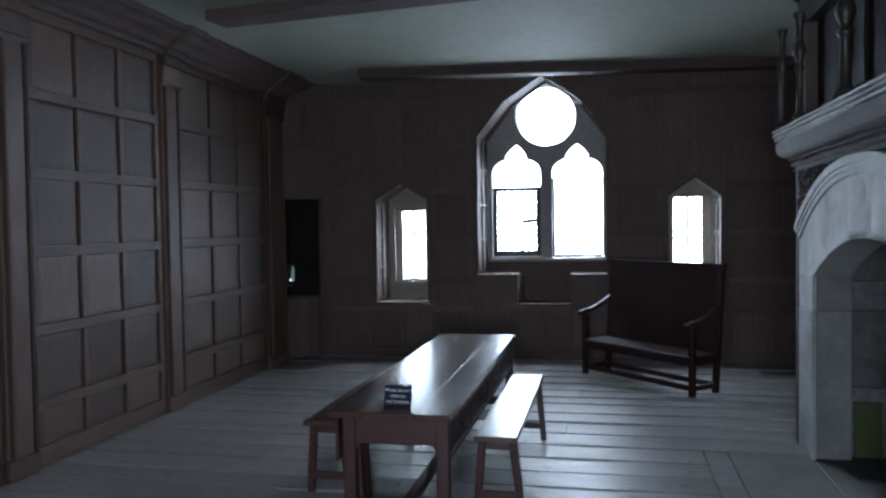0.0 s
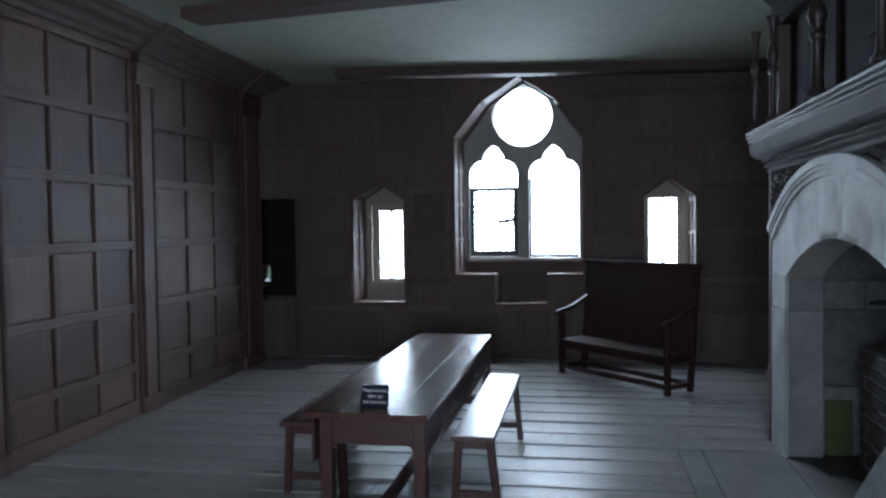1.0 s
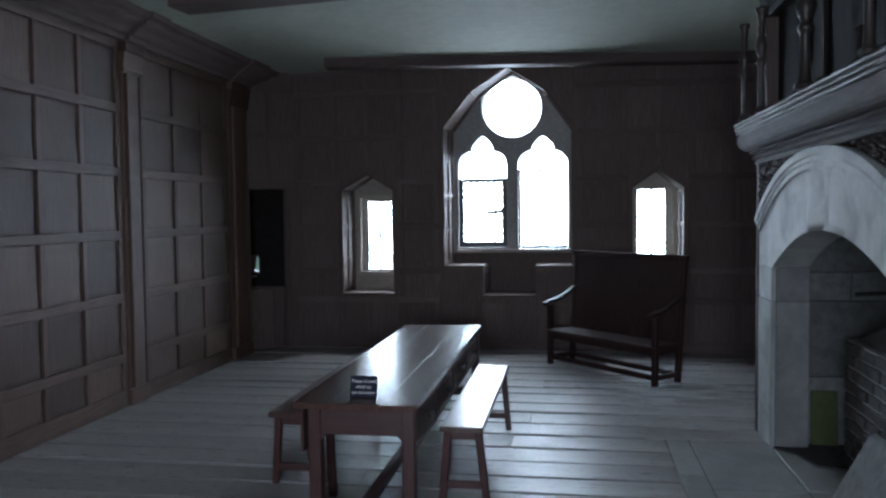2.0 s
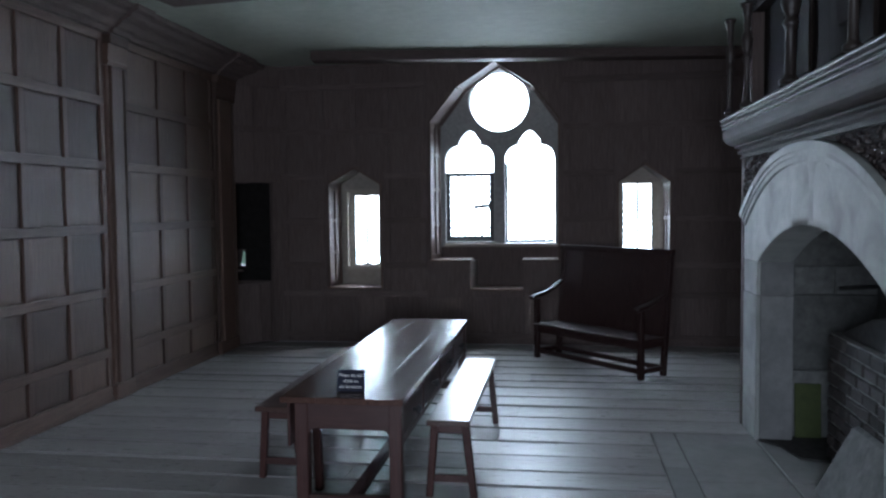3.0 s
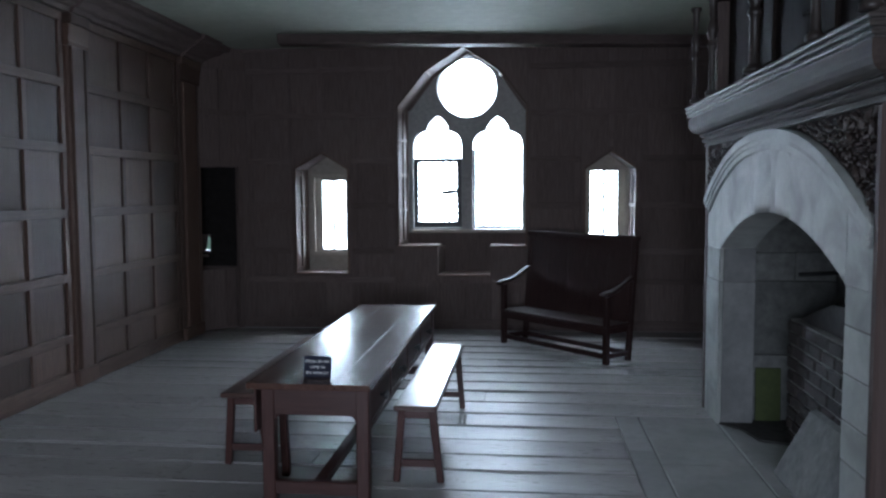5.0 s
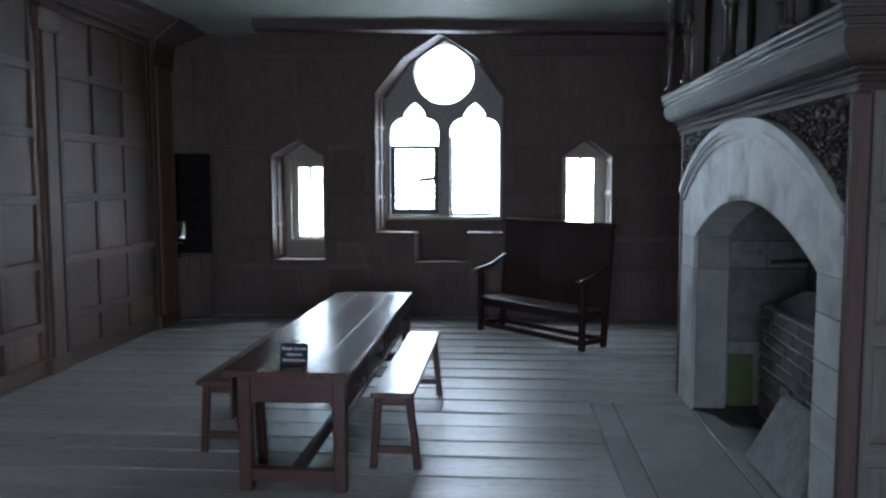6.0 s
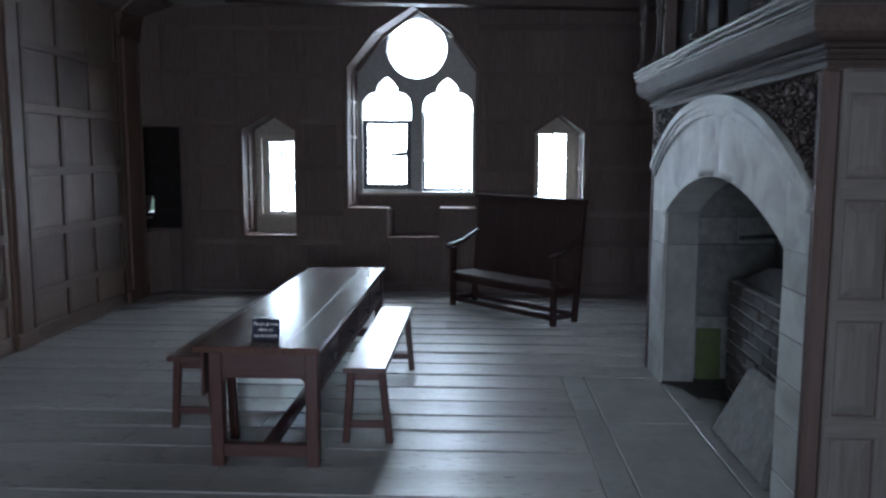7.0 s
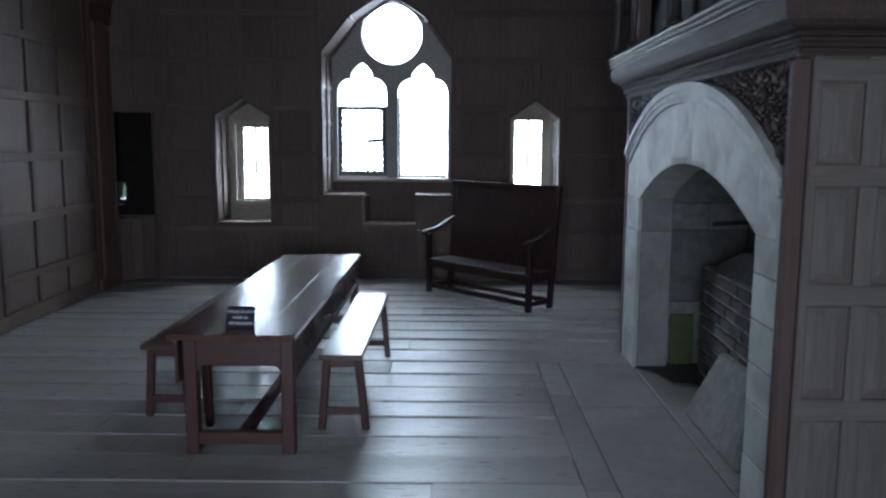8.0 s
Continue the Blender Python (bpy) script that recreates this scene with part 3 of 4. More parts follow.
window_1 = tagged(new("window_1"), "stone traceried window with two lobed lights below a round light", "window", kind="structure")
LL, LR = lancet(-1.094, 0.344, 1.381, 2.545, 2.966), lancet(-0.241, 0.347, 1.362, 2.545, 2.956)
part("tracery", plate([[(-1.708, 0.628), (0.395, 0.628), (0.395, 3.905), (-1.708, 3.905)], LL, LR, ring(-0.668, 3.358, 0.424)], DEEP + 0.002, DEEP + 0.19, on_y), TRACERY, window_1, "grey stone tracery")
part("sill", box((-1.454, DEEP - 0.05, 1.313), (0.16, DEEP + 0.001, 1.357), 0.008), REVEAL, window_1)
part("round_rim", plate([ring(-0.668, 3.358, 0.423), ring(-0.668, 3.358, 0.408)], DEEP + 0.12, DEEP + 0.16, on_y), TRACERY, window_1)
for x0, x1, z0, z1 in ((-1.464, -0.73, 1.352, 2.996), (-0.613, 0.131, 1.332, 2.996), (-1.126, -0.206, 2.907, 3.817)):
    pane(window_1, x0, x1, z0, z1, DEEP + (0.165 if z0 > 2 else 0.15))
leads(window_1, -1.395, -0.803, 1.44, 2.33, DEEP + 0.14, 5, 7)
leads(window_1, -0.573, 0.092, 1.381, 2.487, DEEP + 0.14, 5, 9)
lead_border(window_1, -1.39, -0.81, 1.45, 2.325, DEEP + 0.125)
lead_border(window_1, -0.564, 0.077, 1.396, 2.467, DEEP + 0.13, 0.018)
casement = part("casement", plate([[(-1.449, 1.383), (-0.751, 1.383), (-0.751, 2.369), (-1.449, 2.369)], [(-1.39, 1.45), (-0.81, 1.45), (-0.81, 2.325), (-1.39, 2.325)]], DEEP + 0.1, DEEP + 0.135, on_y), IRON, window_1, "dark iron casement frame")
part("latch", bar((-1.033, DEEP + 0.09, 1.875), (-0.813, DEEP + 0.09, 1.895), 0.055, 0.02), IRON, casement)
part("glazing_frame", plate([[(-0.588, 1.366), (0.1, 1.366), (0.1, 2.487), (-0.588, 2.487)], [(-0.564, 1.396), (0.077, 1.396), (0.077, 2.467), (-0.564, 2.467)]], DEEP + 0.12, DEEP + 0.14, on_y), LEAD, window_1)


def small_window(name, x0, x1, z0, z1, g0, g1, gz0, gz1, label):
    w = tagged(new(name), label, "window", kind="structure")
    part("window_wall", plate([[(x0 - 0.4, 0.6), (x1 + 0.4, 0.6), (x1 + 0.4, 2.6), (x0 - 0.4, 2.6)], [(x0, z0), (x1, z0), (x1, z1), (x0, z1)]], DEEP + 0.002, DEEP + 0.16, on_y), REVEAL, w, "limewashed stone round the light")
    part("window_frame", plate([[(x0 - 0.03, z0 - 0.03), (x1 + 0.03, z0 - 0.03), (x1 + 0.03, z1 + 0.03), (x0 - 0.03, z1 + 0.03)], [(x0 + 0.02, z0 + 0.02), (x1 - 0.02, z0 + 0.02), (x1 - 0.02, z1 - 0.02), (x0 + 0.02, z1 - 0.02)]], DEEP - 0.03, DEEP + 0.001, on_y), REVEAL, w)
    part("inner_frame", plate([[(x0 + 0.001, z0 + 0.001), (x1 - 0.001, z0 + 0.001), (x1 - 0.001, z1 - 0.001), (x0 + 0.001, z1 - 0.001)], [(g0, gz0), (g1, gz0), (g1, gz1), (g0, gz1)]], DEEP + 0.09, DEEP + 0.12, on_y), REVEAL, w)
    pane(w, g0 - 0.01, g1 + 0.01, gz0 - 0.01, gz1 + 0.01, DEEP + 0.106)
    leads(w, g0, g1, gz0, gz1, DEEP + 0.1, 2, 6)
    part("saddle_bar", bar(((g0 + g1) / 2, DEEP + 0.088, gz0), ((g0 + g1) / 2, DEEP + 0.088, gz1), 0.037, 0.012, bevel=0), LEAD, w)
    lead_border(w, g0, g1, gz0, gz1, DEEP + 0.096, 0.022)
    return w


small_window("window_2", -2.892, -2.374, 1.019, 2.125, -2.794, -2.432, 1.058, 2.066, "small leaded window in a limewashed pointed recess")
small_window("window_3", 1.012, 1.55, 1.019, 2.213, 1.051, 1.442, 1.048, 2.183, "small leaded window behind the settle")

# ---- the chimney breast and fireplace ----
def z_in(y):
    return 1.43 + 0.32 * max(0.0, 1 - abs((y - 5.3) / 1.26) ** 2)


def z_out(y):
    return 1.72 + 0.55 * max(0.0, 1 - abs((y - 5.42) / 1.74) ** 2.3)


breast = bmesh.new()
add_box(breast, (FACE + 0.03, NEAR, -0.03), (EAST, NEAR + 0.16, TOP))
add_box(breast, (FACE + 0.03, FAR - 0.16, -0.03), (EAST, FAR, TOP))
add_box(breast, (FACE + 0.2, NEAR + 0.16, 2.2), (EAST, FAR - 0.16, TOP))
chimney = setting("chimney_breast", breast, DARK_Z, "oak clad chimney breast projecting from the side wall", "chimney breast")
fireplace = thing("fireplace", (FACE, 5.35, 0), "large pale stone fireplace with a pointed arch and moulded hood", "fireplace")


def fp(y, z, d):
    return (d, y - 5.35, z)


def arch_stone(y0, y1, n=14):
    ys = [y0 + (y1 - y0) * k / n for k in range(n + 1)]
    low = [(y, z_in(y) if 4.04 <= y <= 6.56 else 1.43) for y in ys]
    high = [(y, z_out(y) - 0.012) for y in reversed(ys)]
    return plate([low + high], 0.0, 0.27, fp)


for y0, y1 in ((NEAR + 0.05, 4.04), (4.044, 5.05), (5.056, 5.6), (5.606, 6.556), (6.56, FAR - 0.06)):
    part("arch_stone", arch_stone(y0, y1), STONE, fireplace)
for y0, y1, zs in ((NEAR + 0.06, 4.05, [0, 0.28, 0.57, 0.77, 1.0, 1.235, 1.43]), (6.575, FAR - 0.06, [0, 1.16, 1.43])):
    for za, zb in zip(zs, zs[1:]):
        part("jamb_stone", box((random.uniform(-0.004, 0.004), y0 - 5.35, za + 0.002), (0.03, y1 - 5.35, zb - 0.002), 0.005, 0.001), STONE, fireplace)
        # The inner reveal is a darker grey than the face stones.
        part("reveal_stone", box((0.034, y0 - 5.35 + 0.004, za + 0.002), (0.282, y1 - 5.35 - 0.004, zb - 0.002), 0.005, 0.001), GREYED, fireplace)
    part("jamb_core", box((0.005, y0 - 5.35 + 0.01, 0.004), (0.27, y1 - 5.35 - 0.01, zs[-1] - 0.004), 0), MORTAR, fireplace)


def ribbon(a, b, d0, d1, n=40):
    """A moulding that follows the outer arch, from a below its edge to b below it."""
    ys = [3.69 + (7.03 - 3.69) * k / n for k in range(n + 1)]
    pts = []
    for off in (a, b):
        row = []
        for y in ys:
            s = (z_out(y + 0.01) - z_out(y - 0.01)) / 0.02
            l = math.hypot(1, s)
            row.append((y + off * s / l, z_out(y) - off / l))
        pts.append(row)
    return plate([pts[0] + pts[1][::-1]], d0, d1, fp)


part("hood_mould", ribbon(0.0, 0.055, -0.04, 0.004), STONE, fireplace)
part("hood_roll", ribbon(0.055, 0.085, -0.028, 0.004), STONE, fireplace)
part("hood_fillet", ribbon(0.085, 0.125, -0.016, 0.004), STONE, fireplace)
def keystone_roll(y0, y1, n=10, m=8):
    """A shallow swelling on the crown of the arch, fading upwards, shaped to give a streak of light."""
    bm = bmesh.new()
    rows = []
    for k in range(m + 1):
        u = k / m
        row = []
        for q in range(n + 1):
            v = q / n
            y = y0 + (y1 - y0) * v + 0.03 * (1 - 2 * v) * u
            z = z_in(y) + 0.004 + u * 0.4
            row.append(bm.verts.new(fp(y, z, 0.002 - 0.024 * math.sin(math.pi * v) ** 0.8 * (1 - u) ** 0.7 * min(1.0, 0.15 + 4 * u))))
        rows.append(row)
    for a, b in zip(rows, rows[1:]):
        for q in range(n):
            bm.faces.new((a[q], a[q + 1], b[q + 1], b[q]))
    base = [bm.verts.new(Vector(v.co) + Vector((0.02 - v.co.x, 0, 0))) for v in rows[0]]
    for q in range(n):
        bm.faces.new((base[q], base[q + 1], rows[0][q + 1], rows[0][q]))
    return bm


# Two pale streaks of light on the keystone, put into its shape.
for y0, y1 in ((4.87, 5.2), (5.24, 5.68)):
    part("keystone_roll", keystone_roll(y0, y1), STONE, fireplace, "swelling added for a pale streak of light on the keystone", True)


def spandrel(ys):
    low = [(y, z_out(y) + 0.004) for y in ys]
    return plate([low + [(ys[-1], 2.275), (ys[0], 2.275)]], 0.01, 0.05, fp)


for ys in ([NEAR + 0.02 + 1.7 * k / 12 for k in range(13)], [5.55 + (FAR - 0.02 - 5.55) * k / 12 for k in range(13)]):
    sp = part("spandrel", spandrel(ys), OVER_Z, fireplace, "carved oak spandrel")
    bm = bmesh.new()
    rnd = random.Random(5)
    y = ys[0] + 0.03
    while y < ys[-1] - 0.02:
        z = z_out(y) + 0.03
        while z < 2.255:
            m = Matrix.Translation(fp(y + rnd.uniform(-0.01, 0.01), z + rnd.uniform(-0.008, 0.008), 0.006)) @ Matrix.Rotation(rnd.uniform(0, 3.1), 4, "X") @ Matrix.Diagonal((0.02, 0.03, 0.012, 1))
            bmesh.ops.create_icosphere(bm, subdivisions=1, radius=rnd.choice((0.4, 0.5, 0.6, 0.8, 1.3)), matrix=m)
            z += 0.04
        y += 0.042
    tagged(part("carving", bm, CARVED, sp, "carved scrolling leaves"), kind="stuff")

BED = [(0, 2.262), (0.024, 2.262), (0.024, 2.276), (0.01, 2.28), (0.01, 2.296), (0.034, 2.3), (0.044, 2.312), (0.034, 2.325), (0.018, 2.328), (0.018, 2.342), (0.05, 2.346), (0.06, 2.358), (0.05, 2.37), (0, 2.372)]
OVOLO = [(0, 2.372), (0.07, 2.372), (0.1, 2.384), (0.124, 2.404), (0.137, 2.432), (0.14, 2.465), (0.137, 2.5), (0.13, 2.506), (0, 2.507)]
SHELF = [(0, 2.507), (0.122, 2.507), (0.122, 2.517), (0.145, 2.519), (0.152, 2.529), (0.145, 2.539), (0.132, 2.541), (0.132, 2.548), (0.156, 2.55), (0.165, 2.561), (0.156, 2.573), (0.144, 2.575), (0.144, 2.581), (0.162, 2.584), (0.168, 2.595), (0.158, 2.606), (0.12, 2.612), (0.12, 2.62), (0.1, 2.626), (0.095, 2.636), (0, 2.638)]
mantel = thing("mantelpiece", (0, 0, 2.262), "thick moulded oak mantelshelf with worn reeded edges", "mantelpiece")
ROUND = [(EAST, NEAR, 0, -1), (FACE, NEAR, -1, -1), (FACE, FAR, -1, 1), (EAST, FAR, 0, 1)]
# Bed and ovolo get darker oak: the shade below the shelf is in their colour.
for name, rows, material in (("bed_mould", BED, OVER_Y), ("ovolo", OVOLO, OVER_Y), ("shelf", SHELF, MANTEL_Y)):
    part(name, sweep([(d, z - 2.262) for d, z in rows], ROUND), material, mantel)

# panels on the near side of the breast, facing the camera
SZ = [0.1, 0.66, 1.2, 1.74, 2.2]
for x, half in ((1.775, 0.022), (2.03, 0.042), (2.5, 0.04), (2.95, 0.035)):
    strip("stile", "y", -1, NEAR, x - half, x + half, 0.02, 2.262, 0, 0.03, GREY_Z, chimney)
for z in SZ:
    strip("rail", "y", -1, NEAR, 1.755, 2.98, z - 0.055, z + 0.055, 0, 0.034, GREY_X, chimney, 0.012)
for xa, xb in ((1.8, 1.985), (2.075, 2.457), (2.543, 2.912)):
    for za, zb in zip(SZ, SZ[1:]):
        field_panel("panel", "y", -1, NEAR, xa, xb, za + 0.058, zb - 0.058, GREY_Z, chimney, 0.014)
strip("corner_post", "y", -1, NEAR, FACE - 0.042, FACE + 0.042, 0, 2.262, -0.04, 0.036, POST_Z, chimney, 0.018)
strip("corner_post", "y", -1, FAR, FACE - 0.005, FACE + 0.05, 0, 2.262, -0.03, 0.055, POST_Z, chimney)

# the overmantel
over = thing("overmantel", (FACE, 5.35, 2.638), "dark carved oak overmantel with turned columns", "overmantel")
part("backboard", box((0.12, NEAR - 5.35 + 0.02, 0.0), (0.2, FAR - 5.35 - 0.02, TOP - 2.638), 0.006), OVER_Z, over)
COLUMN = [(0.05, 0.0), (0.05, 0.03), (0.032, 0.04), (0.026, 0.06), (0.022, 0.34), (0.03, 0.36), (0.038, 0.38), (0.03, 0.4), (0.02, 0.42), (0.034, 0.46), (0.046, 0.51), (0.036, 0.56), (0.02, 0.6), (0.03, 0.63), (0.024, 0.66), (0.036, 0.76), (0.05, 0.78), (0.05, 0.8)]
for x, y, stout in ((-0.1, 7.15, 0.9), (-0.085, 6.6, 1.0), (-0.085, 5.4, 1.4), (-0.085, 4.3, 1.0), (-0.1, 3.6, 1.0)):
    ob = part("column", lathe([(r * stout, z) for r, z in COLUMN]), COL_Z, over, "slender turned baluster", smooth=True)
    ob.location = (x, y - 5.35, 0.0)
for y0, y1 in ((5.6, 6.4), (4.5, 5.2), (3.75, 4.15)):
    p = part("arcade_panel", box((0.085, y0 - 5.35, 0.1), (0.118, y1 - 5.35, 0.72), 0.02), OVER_Z, over)
    part("carved_boss", box((0.06, (y0 + y1) / 2 - 5.35 - 0.12, 0.26), (0.084, (y0 + y1) / 2 - 5.35 + 0.12, 0.56), 0.03), OVER_Z, p)
part("entablature", sweep([(0.0, 0.8), (0.1, 0.8), (0.12, 0.84), (0.1, 0.88), (0.11, 1.0), (0.15, 1.06), (0.19, 1.16), (0.2, 1.197), (0.0, 1.197)], [(0.15, NEAR - 5.35, -1.2, 0), (0.15, FAR - 5.35, -1.2, 0.6)]), OVER_Z, over)

# inside the hearth
recess = bmesh.new()
add_box(recess, (0.275, 6.72 - 5.35, -0.02), (1.2, 6.9 - 5.35, 2.2))
add_box(recess, (0.275, 3.79 - 5.35, -0.02), (1.2, 3.95 - 5.35, 2.2))
add_box(recess, (0.95, 3.79 - 5.35, -0.02), (1.2, 6.9 - 5.35, 2.2))
part("hearth_recess", recess, SOOT, fireplace, "sooted stone inside of the hearth")
for x0, x1, z0, z1 in ((0.29, 0.6, 0.0, 0.55), (0.605, 0.94, 0.0, 0.55), (0.29, 0.94, 0.555, 1.155), (0.29, 0.62, 1.16, 1.385), (0.625, 0.94, 1.16, 1.385), (0.29, 0.94, 1.39, 1.8)):
    part("ashlar", box((x0, 6.69 - 5.35 + random.uniform(0, 0.01), z0), (x1, 6.73 - 5.35, z1), 0.008), SOOT, fireplace)
part("ash_bed", plate([[(0.02, 1.215), (0.15, 1.06), (0.21, 0.77), (0.4, 0.7), (0.94, 0.74), (0.94, 1.33), (0.03, 1.33)]], -0.015, 0.016, lambda a, b, d: (a, b, d)), CHAR, fireplace, "sooty ash on the hearth floor")
core = [(0.432, 0.82), (0.949, 0.86), (0.949, -1.15), (0.373, -1.15)]
part("fireback_core", plate([core], 0.0, 0.935, lambda a, b, d: (a, b, d)), LIME, fireplace)
part("soot_bank", plate([[(0.74, 0.937), (0.5, 1.02), (0.15, 1.13), (-0.4, 1.18), (-1.1, 1.2), (-1.1, 0.937)]], 0.47, 0.93, lambda a, b, d: (d, a, b)), CHAR, fireplace, "dark soot banked on the bricks")
part("leaning_slab", bar((0.12, 4.9 - 5.35, 0.0), (0.3, 4.9 - 5.35, 0.5), 1.0, 0.09, 0.7, 0.06, up=(1, 0, 0), bevel=0.025), SOOT, fireplace, "sooted stone slab leaning on the bricks")
part("iron_bar", bar((0.6, 6.55 - 5.35, 1.22), (0.955, 6.55 - 5.35, 1.24), 0.028, 0.028), IRON, fireplace)
for row in range(10):
    z = 0.02 + row * 0.092
    y = 4.2 + (0.12 if row % 2 else 0.0)
    while y < 6.08:
        w = min(0.235, 6.18 - y)
        dx = random.uniform(-0.008, 0.004) - 0.03 * (6.16 - y - w / 2)
        piece("brick", (0.415 + dx, y - 5.35, z), (0.465 + dx, y - 5.35 + round(w, 2), z + random.choice((0.072, 0.076, 0.08))), BRICK, fireplace, 0.008).rotation_euler = (random.uniform(-0.02, 0.02), 0, random.uniform(-0.02, 0.02) - 0.03)
        y += 0.25
board = thing("green_board", (2.13, 6.655, 0.016), "small green painted board leaning inside the hearth", "board")
part("panel_board", bar((0, 0.0, 0.0), (0.0, 0.022, 0.43), 0.2, 0.02), GREEN, board)

# ---- the table ----
table = thing("refectory_table", (-1.12, 6.28, 0), "long polished oak table with drawers and a hanging leaf", "table")


def tx(x, y, z):
    return (x + 1.12, y - 6.28, z)


for x0, x1 in ((-1.5, -1.275), (-1.271, -0.957), (-0.953, -0.74)):
    part("top_board", box(tx(x0, 4.59 + random.uniform(-0.006, 0.006), 0.712), tx(x1, 7.97, 0.75 + random.uniform(-0.001, 0.001)), 0.0025), TABLE_Y, table, "polished oak board with a bright sheen")
part("hanging_leaf", box(tx(-1.485, 4.68, 0.42), tx(-1.465, 7.9, 0.705), 0.006), TABLE_SIDE, table)
for y in (4.66, 7.9):
    for x in (-1.375, -0.795):
        leg = part("leg", bar(tx(x, y, 0.0), tx(x, y, 0.71), 0.075, 0.075, 0.08, 0.08, bevel=0.006), TABLE_Z, table)
part("end_apron", box(tx(-1.34, 4.635, 0.55), tx(-0.83, 4.665, 0.711), 0.004), TABLE_X, table)
part("end_apron", box(tx(-1.34, 7.88, 0.55), tx(-0.83, 7.91, 0.711), 0.004), TABLE_X, table)
part("side_rail", box(tx(-1.4, 4.7, 0.55), tx(-1.37, 7.86, 0.711), 0.004), TABLE_SIDE, table)
part("drawer_rail", box(tx(-0.82, 4.7, 0.66), tx(-0.77, 7.86, 0.711), 0.004), TABLE_SIDE, table)
part("drawer_rail", box(tx(-0.82, 4.7, 0.44), tx(-0.765, 7.86, 0.475), 0.004), TABLE_SIDE, table)
for k in range(4):
    y = 4.72 + k * 0.79
    dr = part("drawer_front", box(tx(-0.82, y, 0.48), tx(-0.772, y + 0.74, 0.655), 0.006), TABLE_SIDE, table)
    part("drawer_divider", box(tx(-0.82, y + 0.745, 0.475), tx(-0.766, y + 0.785, 0.66), 0.004), TABLE_SIDE, table)
    kn = part("knob", lathe([(0.012, 0.0), (0.012, 0.02), (0.028, 0.03), (0.03, 0.045), (0.018, 0.055)], 10), IRON, dr, "dark turned knob", True)
    kn.matrix_basis = Matrix.Translation(tx(-0.772, y + 0.37, 0.57)) @ Matrix.Rotation(radians(90), 4, "Y")
part("end_stretcher", box(tx(-1.34, 4.63, 0.06), tx(-0.83, 4.69, 0.14), 0.006), TABLE_X, table)
part("end_stretcher", box(tx(-1.34, 7.87, 0.06), tx(-0.83, 7.93, 0.14), 0.006), TABLE_X, table)
part("long_stretcher", box(tx(-1.12, 4.69, 0.07), tx(-1.05, 7.87, 0.13), 0.006), TABLE_SIDE, table)
for x, sx in ((-1.335, 1), (-0.835, -1)):
    curve = [(x, 0.55), (x + sx * 0.04, 0.55), (x + sx * 0.022, 0.543), (x + sx * 0.01, 0.531), (x + sx * 0.003, 0.515), (x, 0.5)]
    part("bracket", plate([[(a + 1.12, b) for a, b in curve]], 4.638 - 6.28, 4.662 - 6.28, on_y), TABLE_X, table)
part("gate_leg", bar(tx(-1.42, 5.12, 0.0), tx(-1.39, 4.95, 0.7), 0.05, 0.05), TABLE_Z, table)

sign = thing("table_sign", (-1.105, 4.77, 0.75), "small navy notice with white lettering standing on the table", "sign")
part("board", bar((0, 0.0, 0.0), (0, 0.031, 0.128), 0.172, 0.012, up=(0, 1, 0), bevel=0.002), NAVY, sign)
part("foot", box((-0.06, 0.02, 0.0), (0.06, 0.08, 0.012), 0.003), NAVY, sign)
for k, words in enumerate(("Please do not", "climb on", "the furniture")):
    cu = bpy.data.curves.new("lettering", "FONT")
    cu.body, cu.size, cu.align_x, cu.extrude = words, 0.028, "CENTER", 0.0005
    tmp = bpy.data.objects.new("lettering", cu)
    me = bpy.data.meshes.new_from_object(tmp)
    bpy.data.objects.remove(tmp)
    me.materials.append(WHITE)
    ob = new("lettering", me)
    ob.parent = sign
    ob.matrix_basis = Matrix.Translation((0, 0.0135 - 0.0084 * k, 0.09 - 0.034 * k)) @ Matrix.Rotation(radians(90 - 13.8), 4, "X")


# ---- benches ----
def bench(x, y, length, width, height, label):
    ob = thing("bench", (x, y, 0), label, "bench", "benches at the table")
    w, l = width / 2, length / 2
    part("seat", box((-w, -l, height - 0.038), (w, l, height), 0.006, 0.002), BENCH_Y, ob, "polished plank seat with a bright sheen")
    for s in (-1, 1):
        part("end_rail", box((-w + 0.035, s * (l - 0.12) - 0.014, height - 0.11), (w - 0.035, s * (l - 0.12) + 0.014, height - 0.039), 0.004), TABLE_X, ob)
        part("foot_rail", box((-w + 0.02, s * (l - 0.145) - 0.015, 0.1), (w - 0.02, s * (l - 0.145) + 0.015, 0.15), 0.004), TABLE_X, ob)
        for a in (-1, 1):
            part("leg", bar((a * (w + 0.008), s * (l - 0.15), 0.0), (a * (w - 0.04), s * (l - 0.11), height - 0.038), 0.045, 0.045, 0.05, 0.05, bevel=0.005), TABLE_Z, ob)
    for a in (-1, 1):
        part("side_rail", box((a * (w - 0.05) - 0.012, -l + 0.12, height - 0.1), (a * (w - 0.05) + 0.012, l - 0.12, height - 0.039), 0.004), TABLE_SIDE, ob)
    return ob


right_bench = bench(-0.522, 5.97, 2.08, 0.275, 0.54, "narrow oak bench with splayed legs, sheen of daylight on its seat")
# The dark of the hole is a painted black disc.
part("knot_hole", lathe([(0.012, 0.0), (0.014, 0.002)], 10), SHADE_BLACK, right_bench).location = (0.02, 0.88, 0.5395)
bench(-1.745, 6.2, 2.1, 0.275, 0.54, "narrow oak bench pushed close under the table's hanging leaf")

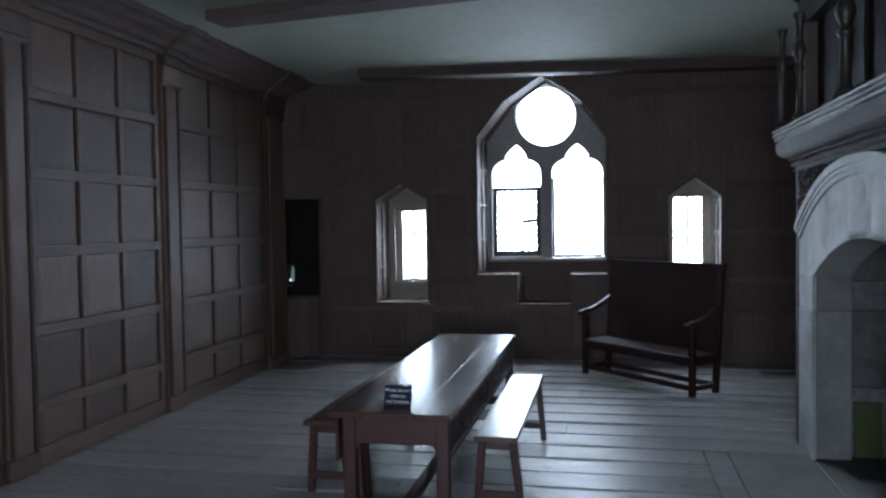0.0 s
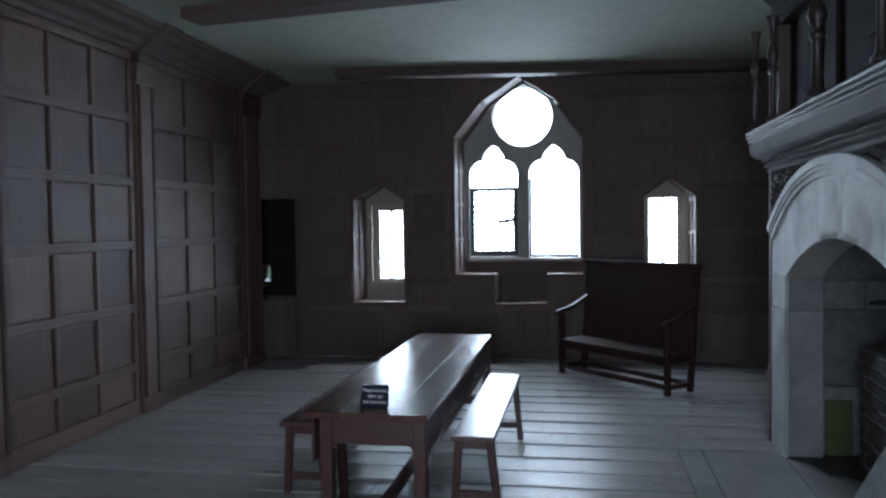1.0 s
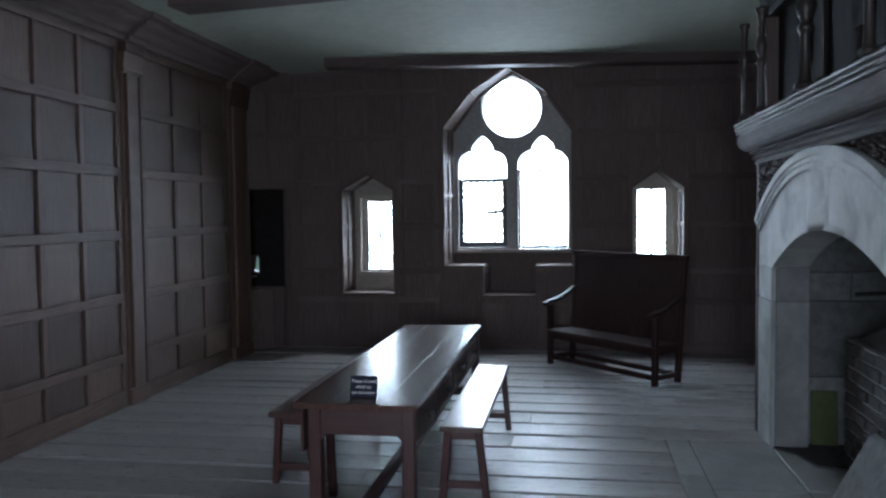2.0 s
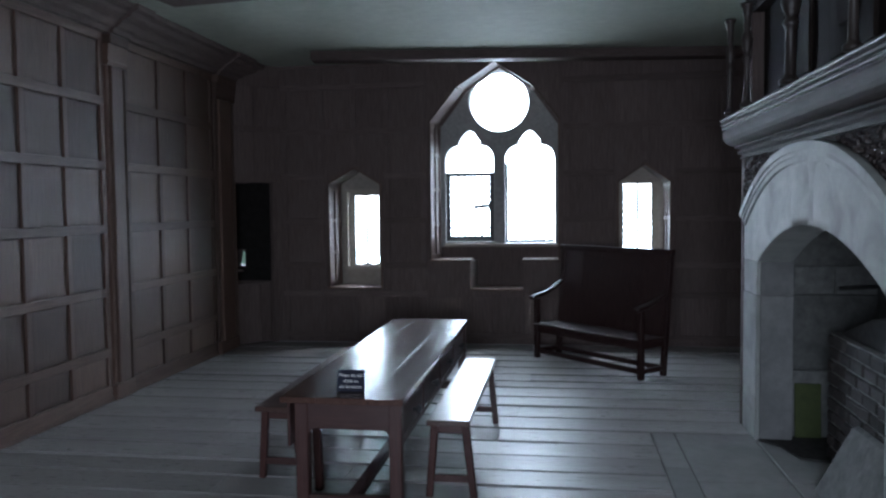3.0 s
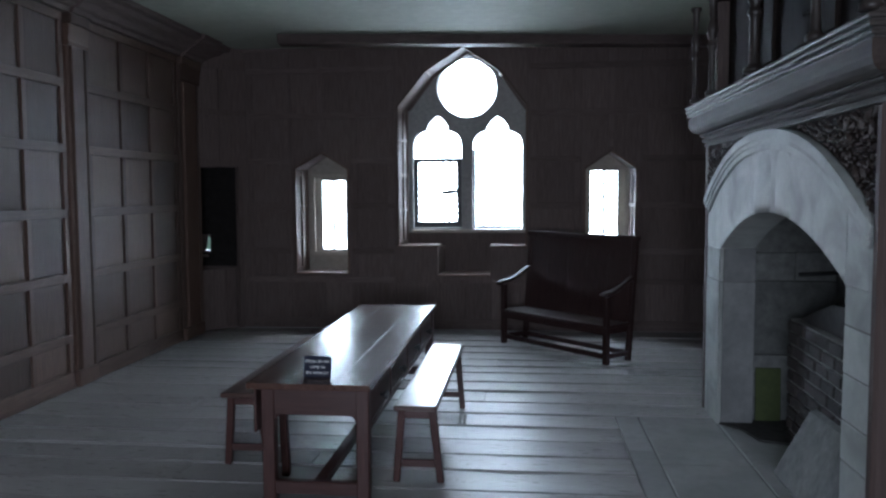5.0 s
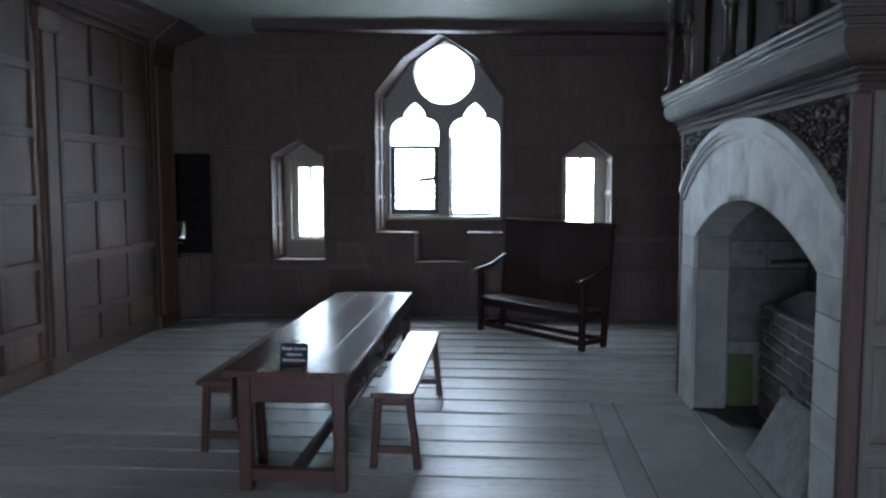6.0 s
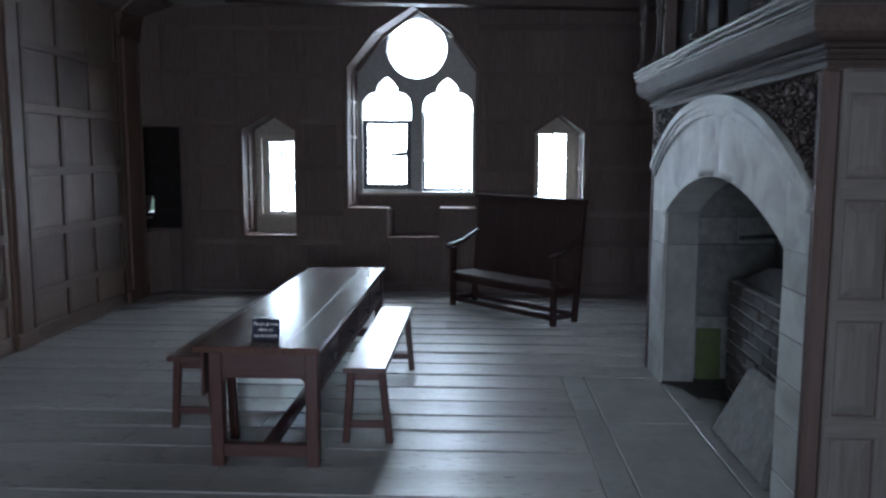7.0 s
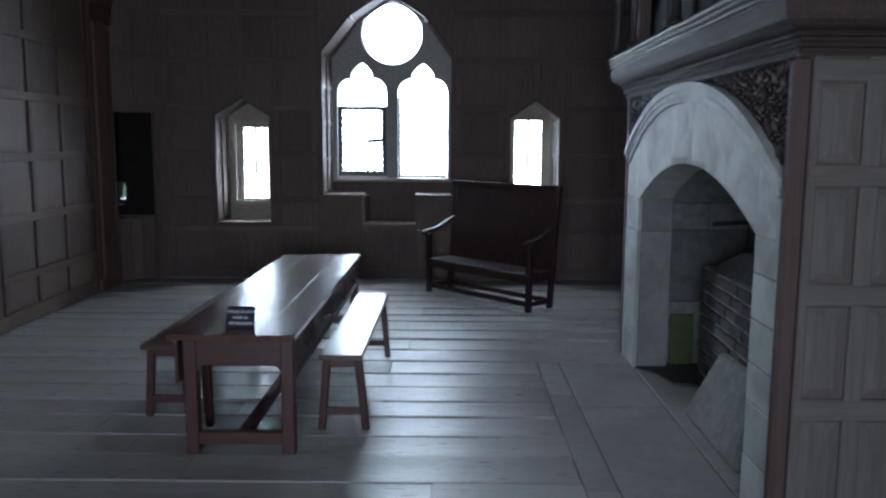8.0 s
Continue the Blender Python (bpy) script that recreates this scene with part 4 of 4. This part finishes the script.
# ---- the settle ----
settle = thing("settle", (-0.147, 9.955, 0), "dark oak high-backed settle with shaped arms", "settle", "", math.degrees(math.atan2(-0.727, 0.687)))
# local x runs along the seat, y to the back
L, D = 1.72, 0.42
for x in (0.03, L - 0.03):
    part("front_leg", bar((x, 0.03, 0), (x, 0.03, 0.74), 0.06, 0.06), SETTLE_Z, settle)
    part("back_post", bar((x, D - 0.03, 0), (x, D + 0.09, 1.34), 0.055, 0.06), SETTLE_Z, settle)
    arm = bmesh.new()
    pts = [(x, -0.06, 0.745), (x, 0.0, 0.775), (x, 0.1, 0.785), (x, 0.22, 0.82), (x, 0.34, 0.88), (x, 0.45, 0.93)]
    rings = []
    for (px, py, pz) in pts:
        hw = 0.045 if py < 0.2 else 0.035
        rings.append([arm.verts.new((px + a * hw, py, pz + b * 0.02)) for a, b in ((-1, -1), (1, -1), (1, 1), (-1, 1))])
    for r, s in zip(rings, rings[1:]):
        for k in range(4):
            arm.faces.new((r[k], r[(k + 1) % 4], s[(k + 1) % 4], s[k]))
    arm.faces.new(rings[0][::-1])
    arm.faces.new(rings[-1])
    bmesh.ops.bevel(arm, geom=[e for e in arm.edges], offset=0.006, segments=1, affect="EDGES")
    part("arm", arm, SETTLE_Z, settle, "arm worn to a shine")
    part("side_stretcher", box((x - 0.022, 0.05, 0.06), (x + 0.022, D - 0.04, 0.115), 0.005), SETTLE_Z, settle)
    part("side_rail", box((x - 0.02, 0.05, 0.33), (x + 0.02, D - 0.04, 0.4), 0.005), SETTLE_Z, settle)
part("seat", box((0.0, -0.015, 0.4), (L, D + 0.01, 0.43), 0.008), SETTLE_Z, settle, "worn seat plank")
part("front_apron", box((0.06, 0.01, 0.32), (L - 0.06, 0.04, 0.4), 0.005), SETTLE_Z, settle)
part("front_stretcher", box((0.06, 0.01, 0.06), (L - 0.06, 0.055, 0.115), 0.006), SETTLE_Z, settle)
part("back_stretcher", box((0.06, D - 0.055, 0.06), (L - 0.06, D - 0.015, 0.115), 0.006), SETTLE_Z, settle)
for k in range(5):
    x0 = 0.06 + k * (L - 0.12) / 5
    x1 = x0 + (L - 0.12) / 5 - 0.001
    xm = (x0 + x1) / 2
    part("back_board", bar((xm, D - 0.02, 0.43), (xm, D + 0.075, 1.33), x1 - x0, 0.02, bevel=0.0008), SETTLE_Z, settle)
part("top_rail", bar((-0.02, D + 0.08, 1.36), (L + 0.02, D + 0.08, 1.36), 0.06, 0.06, up=(0, 1, 0)), SETTLE_Z, settle)

# ---- outside ----
setting("ground", box((-400, 14, -3.4), (400, 800, -3.0), 0), GRASS, "grass outside the windows", "ground")

# ---- floor boards and hearth flags ----
def floor_board(x0, x1, y0, y1, z, r):
    """A wide old board, cupped across its width and a little uneven along it."""
    bm = bmesh.new()
    cup, n, lean = r.uniform(0.006, 0.012), 8, r.uniform(-0.009, 0.0)
    rings = []
    for k in range(4):
        x = x0 + (x1 - x0) * k / 3
        sag = r.uniform(-0.0012, 0.0012)
        ring_ = [bm.verts.new((x, y0, -0.032))]
        for m in range(n + 1):
            u = m / n
            edge = (-0.004 if m in (0, n) else 0.0) + lean * (2 * u - 1)
            ring_.append(bm.verts.new((x, y0 + (y1 - y0) * (u if m not in (1, n - 1) else (0.05 if m == 1 else 0.95)), z + sag + edge + cup * ((2 * u - 1) ** 2 - 0.5))))
        ring_.append(bm.verts.new((x, y1, -0.032)))
        rings.append(ring_)
    for a, b in zip(rings, rings[1:]):
        for m in range(len(a) - 1):
            bm.faces.new((a[m], a[m + 1], b[m + 1], b[m]))
    bm.faces.new(rings[0])
    bm.faces.new(rings[-1][::-1])
    return part("floor_board", bm, BOARD, floor)


rnd = random.Random(11)
y = SOUTH
while y < NORTH - 0.02:
    w = rnd.choice((0.32, 0.35, 0.38, 0.41))
    y1 = min(y + w, NORTH)
    if y < 6.74 < y1 + 0.1:
        y1 = 6.74
    end = 0.915 if y < 6.71 else EAST
    cuts = [WEST]
    at = WEST + rnd.uniform(1.2, 3.2)
    while at < end - 0.8:
        cuts.append(at)
        at += rnd.choice((2.4, 2.8, 3.2))
    cuts.append(end)
    for a, b in zip(cuts, cuts[1:]):
        dz = rnd.uniform(-0.0025, 0.0015)
        floor_board(a + 0.002, b - 0.002 + (rnd.uniform(-0.006, 0.003) if b == 0.915 else 0.0), y + 0.003, y1 - 0.003, dz, rnd)
    y = y1
hearth = setting("hearth_floor", box((0.915, SOUTH, -0.034), (EAST, 6.74, -0.006), 0), UNDER, "worn stone hearth flags with a kerb strip", "hearth")
y = -1.9
while y < 6.7:
    y1 = min(y + rnd.uniform(1.3, 1.9), 6.73)
    piece("kerb_strip", (0.92, y + 0.003, -0.02), (1.1, y1 - 0.003, -0.001), HEARTH, hearth, 0.006)
    y = y1
x = 1.105
for x1 in (1.72, 2.99):
    y = -1.9 + rnd.uniform(0, 0.4)
    while y < 6.7:
        y1 = min(y + rnd.uniform(1.2, 2.1), 6.73)
        piece("flagstone", (x + 0.004, y + 0.004, -0.02), (x1 - 0.004, y1 - 0.004, rnd.uniform(-0.002, 0.002)), HEARTH, hearth, 0.007)
        y = y1
    x = x1
